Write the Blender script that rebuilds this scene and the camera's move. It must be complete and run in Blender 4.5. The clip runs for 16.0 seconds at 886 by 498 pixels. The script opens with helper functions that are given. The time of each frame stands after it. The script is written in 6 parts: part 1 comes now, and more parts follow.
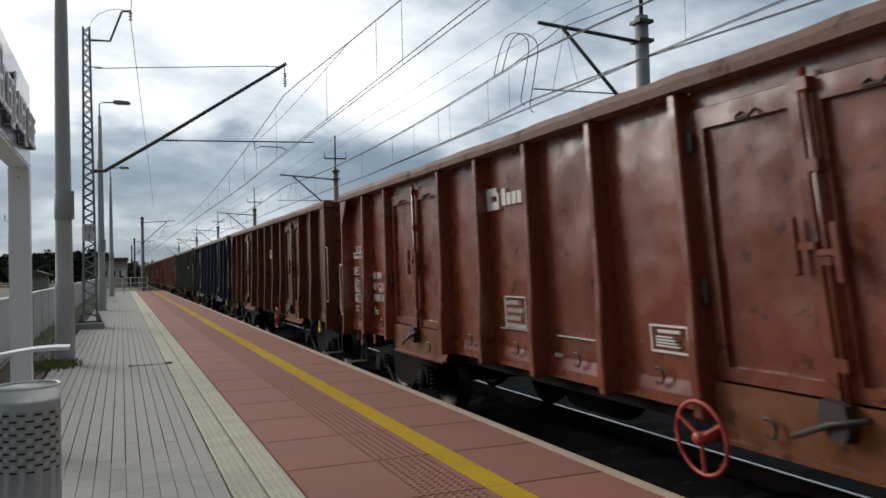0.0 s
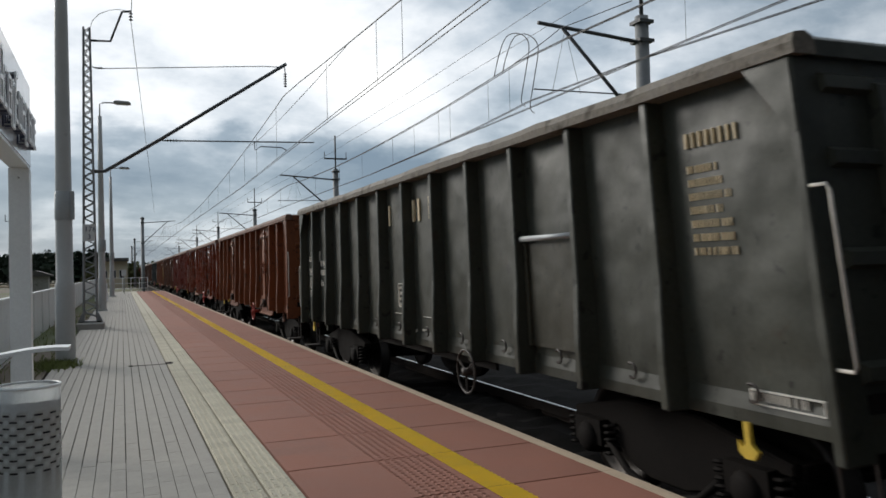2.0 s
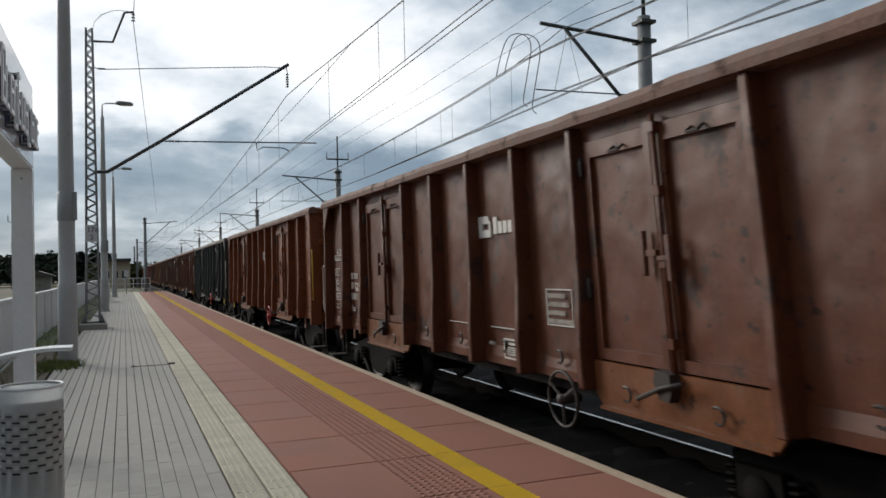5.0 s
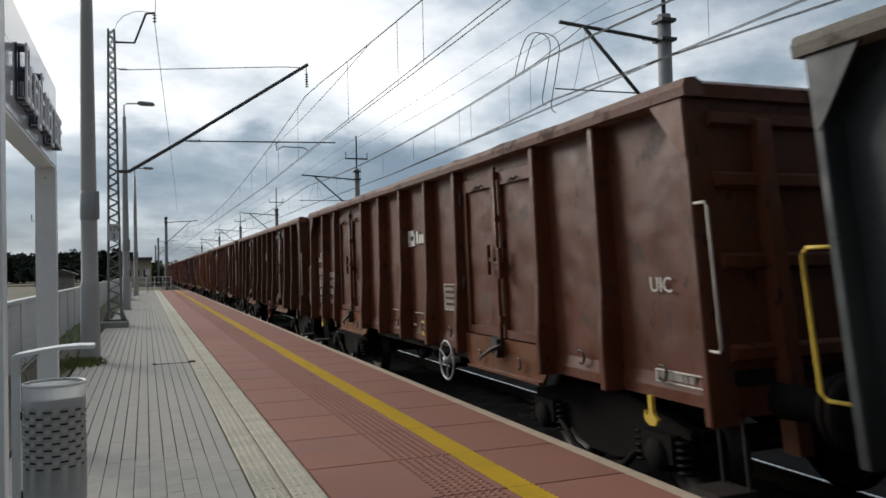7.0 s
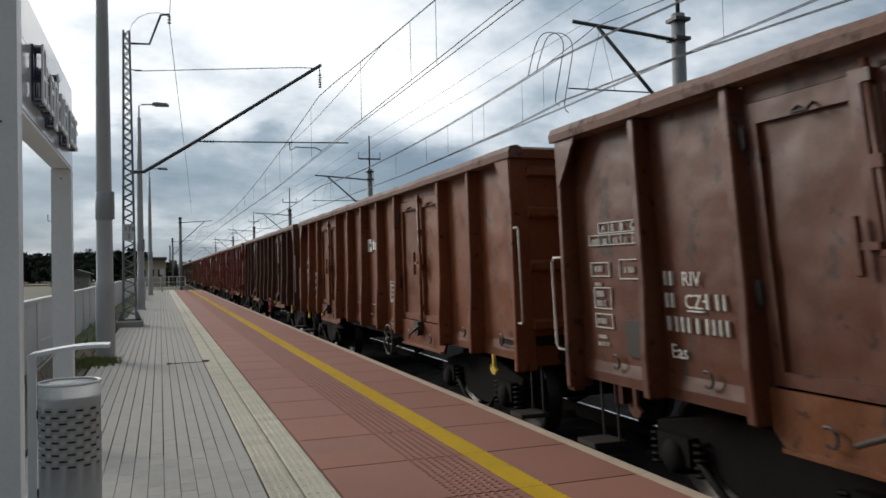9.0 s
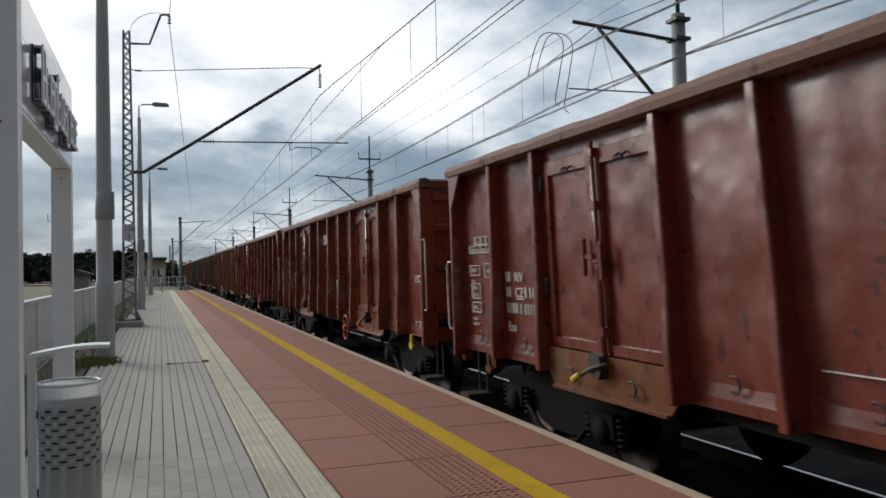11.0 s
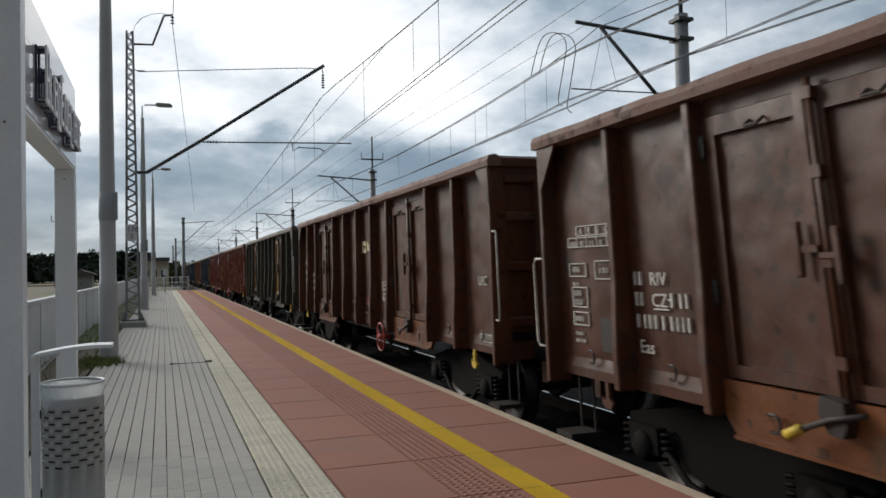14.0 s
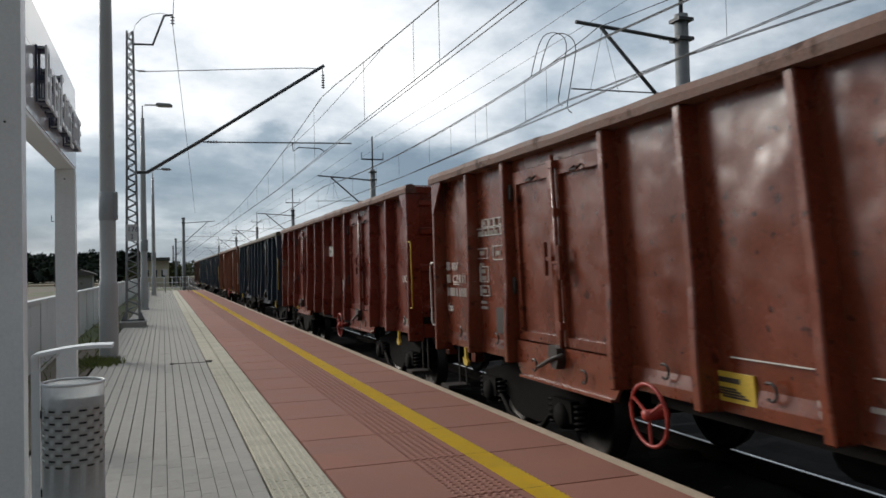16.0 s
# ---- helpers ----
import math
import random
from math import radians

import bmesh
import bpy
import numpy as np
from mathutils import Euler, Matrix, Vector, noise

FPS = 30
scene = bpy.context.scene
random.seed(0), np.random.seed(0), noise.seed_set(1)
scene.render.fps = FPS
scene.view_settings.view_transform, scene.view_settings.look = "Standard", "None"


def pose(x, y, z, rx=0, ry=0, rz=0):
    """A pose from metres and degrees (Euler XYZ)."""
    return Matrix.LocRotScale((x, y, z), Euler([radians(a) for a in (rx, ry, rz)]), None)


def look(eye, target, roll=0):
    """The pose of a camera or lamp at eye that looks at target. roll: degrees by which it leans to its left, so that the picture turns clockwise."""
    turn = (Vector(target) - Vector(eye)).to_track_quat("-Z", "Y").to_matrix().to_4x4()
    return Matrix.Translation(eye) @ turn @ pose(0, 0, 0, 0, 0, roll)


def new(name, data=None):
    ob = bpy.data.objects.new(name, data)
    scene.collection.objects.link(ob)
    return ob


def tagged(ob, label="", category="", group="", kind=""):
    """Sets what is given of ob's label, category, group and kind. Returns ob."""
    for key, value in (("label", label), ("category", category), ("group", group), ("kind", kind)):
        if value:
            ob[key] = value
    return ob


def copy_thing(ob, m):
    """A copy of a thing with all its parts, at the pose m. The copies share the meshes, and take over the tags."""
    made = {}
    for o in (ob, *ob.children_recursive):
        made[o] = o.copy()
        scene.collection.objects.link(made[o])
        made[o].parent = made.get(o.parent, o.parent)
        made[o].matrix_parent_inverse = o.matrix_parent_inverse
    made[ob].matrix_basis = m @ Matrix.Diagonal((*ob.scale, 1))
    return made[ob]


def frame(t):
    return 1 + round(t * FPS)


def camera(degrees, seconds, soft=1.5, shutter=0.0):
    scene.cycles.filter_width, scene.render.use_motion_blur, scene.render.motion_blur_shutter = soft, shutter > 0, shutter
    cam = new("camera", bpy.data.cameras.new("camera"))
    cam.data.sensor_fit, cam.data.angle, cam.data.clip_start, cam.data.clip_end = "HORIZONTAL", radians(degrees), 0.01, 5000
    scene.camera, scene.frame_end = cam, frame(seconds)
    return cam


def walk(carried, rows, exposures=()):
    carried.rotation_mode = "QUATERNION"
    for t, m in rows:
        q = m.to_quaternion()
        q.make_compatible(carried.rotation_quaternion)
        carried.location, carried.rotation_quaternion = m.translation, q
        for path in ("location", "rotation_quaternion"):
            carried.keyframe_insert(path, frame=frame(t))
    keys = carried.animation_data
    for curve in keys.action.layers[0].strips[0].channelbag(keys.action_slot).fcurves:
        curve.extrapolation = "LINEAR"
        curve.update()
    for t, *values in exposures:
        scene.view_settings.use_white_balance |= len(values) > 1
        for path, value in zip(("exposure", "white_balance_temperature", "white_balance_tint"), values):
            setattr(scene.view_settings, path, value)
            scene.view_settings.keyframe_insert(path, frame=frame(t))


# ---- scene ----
# ---- camera and its way ----
cam = camera(58.5, 16.0, soft=1.6, shutter=0.6)
# the clip's camera reads its picture out from top to bottom
scene.cycles.rolling_shutter_type, scene.cycles.rolling_shutter_duration = "TOP", 0.08
EYE = (0.0, 0.0, 1.41)


def aim(yaw, pitch, roll):
    """A pose at the eye: yaw to the right of the track's direction, pitch up, degrees."""
    a, b = radians(yaw), radians(pitch)
    way = Vector((math.sin(a) * math.cos(b), math.cos(a) * math.cos(b), math.sin(b)))
    return look(EYE, Vector(EYE) + way * 10, roll)


PATH = [(0.0, 22.155, 1.225, -1.375), (1.5, 22.152, 1.232, -1.375), (2.5, 22.115, 1.25, -1.39), (4.0, 22.045, 1.272, -1.43),
        (5.4, 21.93, 1.275, -1.36), (6.5, 21.329, 1.283, -1.27), (7.0, 20.643, 1.265, -1.255), (7.5, 19.988, 1.205, -1.22),
        (8.0, 19.735, 1.25, -1.22), (9.0, 19.72, 1.29, -1.22), (12.0, 19.725, 1.307, -1.2), (12.5, 19.72, 1.315, -1.21),
        (13.0, 19.605, 1.335, -1.21), (14.0, 19.52, 1.325, -1.195), (16.0, 19.51, 1.325, -1.195)]
walk(cam, [(t, aim(y, p, r)) for t, y, p, r in PATH], exposures=[(0.0, 0.0), (16.0, 0.0)])

# ---- world and sun ----
SUN_AZ, SUN_EL = -33.0, 25.0      # degrees right of the track's direction, height
sun_way = Vector((math.sin(radians(SUN_AZ)) * math.cos(radians(SUN_EL)), math.cos(radians(SUN_AZ)) * math.cos(radians(SUN_EL)), math.sin(radians(SUN_EL))))


def make_world():
    w = bpy.data.worlds.new("overcast_sky")
    scene.world = w
    w.use_nodes = True
    nt = w.node_tree
    nt.nodes.clear()
    N, K = nt.nodes.new, nt.links.new
    out, bg = N("ShaderNodeOutputWorld"), N("ShaderNodeBackground")
    sky = N("ShaderNodeTexSky")
    sky.sky_type = "NISHITA"
    sky.sun_disc = False
    sky.sun_elevation, sky.sun_rotation = radians(SUN_EL), radians(SUN_AZ)
    tc = N("ShaderNodeTexCoord")
    sep = N("ShaderNodeSeparateXYZ")
    K(tc.outputs["Generated"], sep.inputs[0])
    zz = N("ShaderNodeMath"); zz.operation = "MAXIMUM"; zz.inputs[1].default_value = 0.0
    K(sep.outputs[2], zz.inputs[0])
    za = N("ShaderNodeMath"); za.operation = "ADD"; za.inputs[1].default_value = 0.16
    K(zz.outputs[0], za.inputs[0])
    dx = N("ShaderNodeMath"); dx.operation = "DIVIDE"
    dy = N("ShaderNodeMath"); dy.operation = "DIVIDE"
    K(sep.outputs[0], dx.inputs[0]); K(za.outputs[0], dx.inputs[1])
    K(sep.outputs[1], dy.inputs[0]); K(za.outputs[0], dy.inputs[1])
    comb = N("ShaderNodeCombineXYZ")
    K(dx.outputs[0], comb.inputs[0]); K(dy.outputs[0], comb.inputs[1])
    comb.inputs[2].default_value = 3.1
    big = N("ShaderNodeTexNoise"); big.inputs["Scale"].default_value = 1.0; big.inputs["Detail"].default_value = 9; big.inputs["Roughness"].default_value = 0.55
    big.inputs["Distortion"].default_value = 0.25
    K(comb.outputs[0], big.inputs["Vector"])
    squash = N("ShaderNodeMapping"); squash.inputs["Scale"].default_value = (1.0, 1.0, 1.9)
    K(tc.outputs["Generated"], squash.inputs["Vector"])
    puff = N("ShaderNodeTexNoise"); puff.inputs["Scale"].default_value = 5.5; puff.inputs["Detail"].default_value = 8; puff.inputs["Roughness"].default_value = 0.56
    K(squash.outputs[0], puff.inputs["Vector"])
    cloud = N("ShaderNodeMix"); cloud.inputs[0].default_value = 0.5
    K(big.outputs["Fac"], cloud.inputs[2]); K(puff.outputs["Fac"], cloud.inputs[3])
    spread = N("ShaderNodeMath"); spread.operation = "MULTIPLY_ADD"; spread.inputs[1].default_value = 1.3; spread.inputs[2].default_value = -0.15
    K(cloud.outputs[0], spread.inputs[0])
    # the glow of the hidden sun behind the clouds
    dot = N("ShaderNodeVectorMath"); dot.operation = "DOT_PRODUCT"
    K(tc.outputs["Generated"], dot.inputs[0]); dot.inputs[1].default_value = GLOW
    glow = N("ShaderNodeMapRange"); glow.inputs["From Min"].default_value = 0.89; glow.inputs["From Max"].default_value = 1.0
    glow.interpolation_type = "SMOOTHSTEP"
    K(dot.outputs["Value"], glow.inputs["Value"])
    ga = N("ShaderNodeMath"); ga.operation = "MULTIPLY_ADD"; ga.inputs[1].default_value = 0.21
    # cloud thins out upwards
    lift = N("ShaderNodeMapRange"); lift.inputs["From Min"].default_value = 0.05; lift.inputs["From Max"].default_value = 0.24
    lift.inputs["To Min"].default_value = -0.08; lift.inputs["To Max"].default_value = 0.02
    K(sep.outputs[2], lift.inputs["Value"])
    # a grey bank lies low over the fields, its upper edge ragged
    edge = N("ShaderNodeMath"); edge.operation = "MULTIPLY_ADD"; edge.inputs[1].default_value = 0.10
    K(puff.outputs["Fac"], edge.inputs[0]); K(sep.outputs[2], edge.inputs[2])
    slope = N("ShaderNodeMath"); slope.operation = "MULTIPLY_ADD"; slope.inputs[1].default_value = 0.08
    K(sep.outputs[0], slope.inputs[0]); K(edge.outputs[0], slope.inputs[2])
    bank = N("ShaderNodeMapRange"); bank.interpolation_type = "SMOOTHSTEP"
    bank.inputs["From Min"].default_value, bank.inputs["From Max"].default_value = 0.200, 0.235
    bank.inputs["To Min"].default_value, bank.inputs["To Max"].default_value = -0.16, 0.0
    K(slope.outputs[0], bank.inputs["Value"])
    low = N("ShaderNodeMath"); low.operation = "ADD"
    K(lift.outputs[0], low.inputs[0]); K(bank.outputs[0], low.inputs[1])
    ad = N("ShaderNodeMath"); ad.operation = "ADD"
    K(spread.outputs[0], ad.inputs[0]); K(low.outputs[0], ad.inputs[1])
    K(glow.outputs[0], ga.inputs[0]); K(ad.outputs[0], ga.inputs[2])
    ramp = N("ShaderNodeValToRGB")
    e = ramp.color_ramp.elements
    e[0].position, e[0].color = 0.31, (0.20, 0.275, 0.36, 1)
    e[1].position, e[1].color = 0.80, (1.30, 1.30, 1.28, 1)
    m = ramp.color_ramp.elements.new(0.44); m.color = (0.34, 0.42, 0.50, 1)
    m = ramp.color_ramp.elements.new(0.54); m.color = (0.60, 0.67, 0.74, 1)
    m = ramp.color_ramp.elements.new(0.64); m.color = (0.92, 0.96, 1.0, 1)
    K(ga.outputs[0], ramp.inputs[0])
    # clear sky shows faintly through the cloud
    mix = N("ShaderNodeMix"); mix.data_type = "RGBA"; mix.inputs[0].default_value = 0.9
    scale = N("ShaderNodeVectorMath"); scale.operation = "SCALE"; scale.inputs["Scale"].default_value = 0.09
    K(sky.outputs[0], scale.inputs[0])
    K(scale.outputs[0], mix.inputs[6]); K(ramp.outputs[0], mix.inputs[7])
    # the overcast is brightest towards the hidden sun and dull on the far side
    side = N("ShaderNodeMapRange"); side.inputs["From Min"].default_value = -0.65; side.inputs["From Max"].default_value = 0.7
    side.inputs["To Min"].default_value = 0.20; side.inputs["To Max"].default_value = 1.0
    tilt = N("ShaderNodeVectorMath"); tilt.operation = "DOT_PRODUCT"
    K(tc.outputs["Generated"], tilt.inputs[0]); tilt.inputs[1].default_value = (-0.22, 0.90, 0.36)
    K(tilt.outputs["Value"], side.inputs["Value"])
    dim = N("ShaderNodeVectorMath"); dim.operation = "SCALE"
    K(mix.outputs[2], dim.inputs[0]); K(side.outputs[0], dim.inputs["Scale"])
    K(dim.outputs[0], bg.inputs["Color"])
    bg.inputs["Strength"].default_value = 1.05
    K(bg.outputs[0], out.inputs[0])


GLOW = (0.02, 0.965, 0.26)
make_world()
sun_data = bpy.data.lights.new("sun", "SUN")
sun_data.energy, sun_data.angle, sun_data.color = 2.15, radians(26), (1.0, 0.95, 0.88)
sun = new("sun", sun_data)
sun.matrix_world = look(sun_way * 50, (0, 0, 0))


# ---- materials ----
def mat(name, col, rough=0.7, metal=0.0, var=0.25, scale=6.0, fine=60.0, bump=0.15, bump_scale=40.0, stain=None, stain_at=0.6, stain_scale=1.3, stain_rough=0.9,
        dent=0.0, rand=0.0, spec=0.5, streak=0.0, specks=None, coat=0.0):
    """A procedural surface: two scales of variation, fine relief, optional stains and broad dents."""
    m = bpy.data.materials.new(name)
    m.use_nodes = True
    nt = m.node_tree
    N, K = nt.nodes.new, nt.links.new
    b = nt.nodes["Principled BSDF"]
    b.inputs["Metallic"].default_value = metal
    b.inputs["Specular IOR Level"].default_value = spec
    b.inputs["Coat Weight"].default_value, b.inputs["Coat Roughness"].default_value = coat, 0.24
    tc, oi = N("ShaderNodeTexCoord"), N("ShaderNodeObjectInfo")
    off = N("ShaderNodeVectorMath"); off.operation = "SCALE"
    off.inputs[0].default_value = (37.0, 91.0, 53.0)
    K(oi.outputs["Random"], off.inputs["Scale"])
    co = N("ShaderNodeVectorMath"); co.operation = "ADD"
    K(tc.outputs["Object"], co.inputs[0]); K(off.outputs[0], co.inputs[1])

    def noise_node(s, detail=5.0, rough_n=0.6):
        n = N("ShaderNodeTexNoise")
        n.inputs["Scale"].default_value, n.inputs["Detail"].default_value, n.inputs["Roughness"].default_value = s, detail, rough_n
        K(co.outputs[0], n.inputs["Vector"])
        return n
    n1, n2 = noise_node(scale), noise_node(fine, 3)
    add = N("ShaderNodeMath"); add.operation = "ADD"
    K(n1.outputs["Fac"], add.inputs[0]); K(n2.outputs["Fac"], add.inputs[1])
    mr = N("ShaderNodeMapRange")
    mr.inputs["From Min"].default_value, mr.inputs["From Max"].default_value = 0.6, 1.4
    mr.inputs["To Min"].default_value, mr.inputs["To Max"].default_value = 1 - var, 1 + var
    K(add.outputs[0], mr.inputs["Value"])
    val = mr.outputs[0]
    if rand:
        r = N("ShaderNodeMapRange")
        r.inputs["To Min"].default_value, r.inputs["To Max"].default_value = 1 - rand, 1 + rand
        K(oi.outputs["Random"], r.inputs["Value"])
        mm = N("ShaderNodeMath"); mm.operation = "MULTIPLY"
        K(val, mm.inputs[0]); K(r.outputs[0], mm.inputs[1])
        val = mm.outputs[0]
    sc = N("ShaderNodeVectorMath"); sc.operation = "SCALE"
    sc.inputs[0].default_value = col
    K(val, sc.inputs["Scale"])
    colour = sc.outputs[0]
    rr = N("ShaderNodeMapRange")
    rr.inputs["From Min"].default_value, rr.inputs["From Max"].default_value = 0.3, 0.7
    rr.inputs["To Min"].default_value, rr.inputs["To Max"].default_value = max(0.02, rough - 0.1), min(1, rough + 0.1)
    K(n1.outputs["Fac"], rr.inputs["Value"])
    roughness = rr.outputs[0]
    if streak:
        # rain streaks: noise drawn out downwards
        mp = N("ShaderNodeMapping")
        mp.inputs["Scale"].default_value = (5.0, 5.0, 0.4)
        K(co.outputs[0], mp.inputs["Vector"])
        ns = N("ShaderNodeTexNoise")
        ns.inputs["Scale"].default_value, ns.inputs["Detail"].default_value = 1.0, 5
        K(mp.outputs[0], ns.inputs["Vector"])
        sr = N("ShaderNodeMapRange")
        sr.inputs["From Min"].default_value, sr.inputs["From Max"].default_value = 0.35, 0.68
        sr.inputs["To Min"].default_value, sr.inputs["To Max"].default_value = 1 + streak * 0.5, 1 - streak
        K(ns.outputs["Fac"], sr.inputs["Value"])
        sm = N("ShaderNodeVectorMath"); sm.operation = "SCALE"
        K(colour, sm.inputs[0]); K(sr.outputs[0], sm.inputs["Scale"])
        colour = sm.outputs[0]
    if specks:
        n4 = noise_node(7.5, 4, 0.55)
        s4 = N("ShaderNodeMapRange")
        s4.inputs["From Min"].default_value, s4.inputs["From Max"].default_value = 0.635, 0.67
        K(n4.outputs["Fac"], s4.inputs["Value"])
        m4 = N("ShaderNodeMix"); m4.data_type = "RGBA"
        K(s4.outputs[0], m4.inputs[0]); K(colour, m4.inputs[6]); m4.inputs[7].default_value = (*specks, 1)
        colour = m4.outputs[2]
    if stain:
        n3 = noise_node(stain_scale, 8, 0.68)
        st = N("ShaderNodeMapRange")
        st.inputs["From Min"].default_value, st.inputs["From Max"].default_value = stain_at, stain_at + 0.07
        K(n3.outputs["Fac"], st.inputs["Value"])
        mx = N("ShaderNodeMix"); mx.data_type = "RGBA"
        K(st.outputs[0], mx.inputs[0]); K(colour, mx.inputs[6]); mx.inputs[7].default_value = (*stain, 1)
        colour = mx.outputs[2]
        mr2 = N("ShaderNodeMix")
        K(st.outputs[0], mr2.inputs[0]); K(roughness, mr2.inputs[2]); mr2.inputs[3].default_value = stain_rough
        roughness = mr2.outputs[0]
    K(colour, b.inputs["Base Color"]); K(roughness, b.inputs["Roughness"])
    normal = None
    if dent:
        nd = noise_node(2.4, 1.5, 0.45)
        bd = N("ShaderNodeBump"); bd.inputs["Strength"].default_value, bd.inputs["Distance"].default_value = 1.0, dent
        K(nd.outputs["Fac"], bd.inputs["Height"])
        normal = bd.outputs[0]
    if bump:
        nb = noise_node(bump_scale, 4)
        bb = N("ShaderNodeBump"); bb.inputs["Strength"].default_value, bb.inputs["Distance"].default_value = bump, 0.01
        K(nb.outputs["Fac"], bb.inputs["Height"])
        if normal:
            K(normal, bb.inputs["Normal"])
        normal = bb.outputs[0]
    if normal:
        K(normal, b.inputs["Normal"])
    return m


def paint(name, col, stain=(0.05, 0.026, 0.018), stain_at=0.6, rough=0.46, streak=0.15, coat=0.0):
    return mat(name, col, rough=rough, spec=0.6 if coat else 0.42, coat=coat, streak=streak, specks=tuple(c * 0.35 for c in col), var=0.32, scale=2.2, fine=25, bump=0.12, bump_scale=14, stain=stain, stain_at=stain_at, stain_scale=2.2, stain_rough=0.6, dent=0.03, rand=0.10)


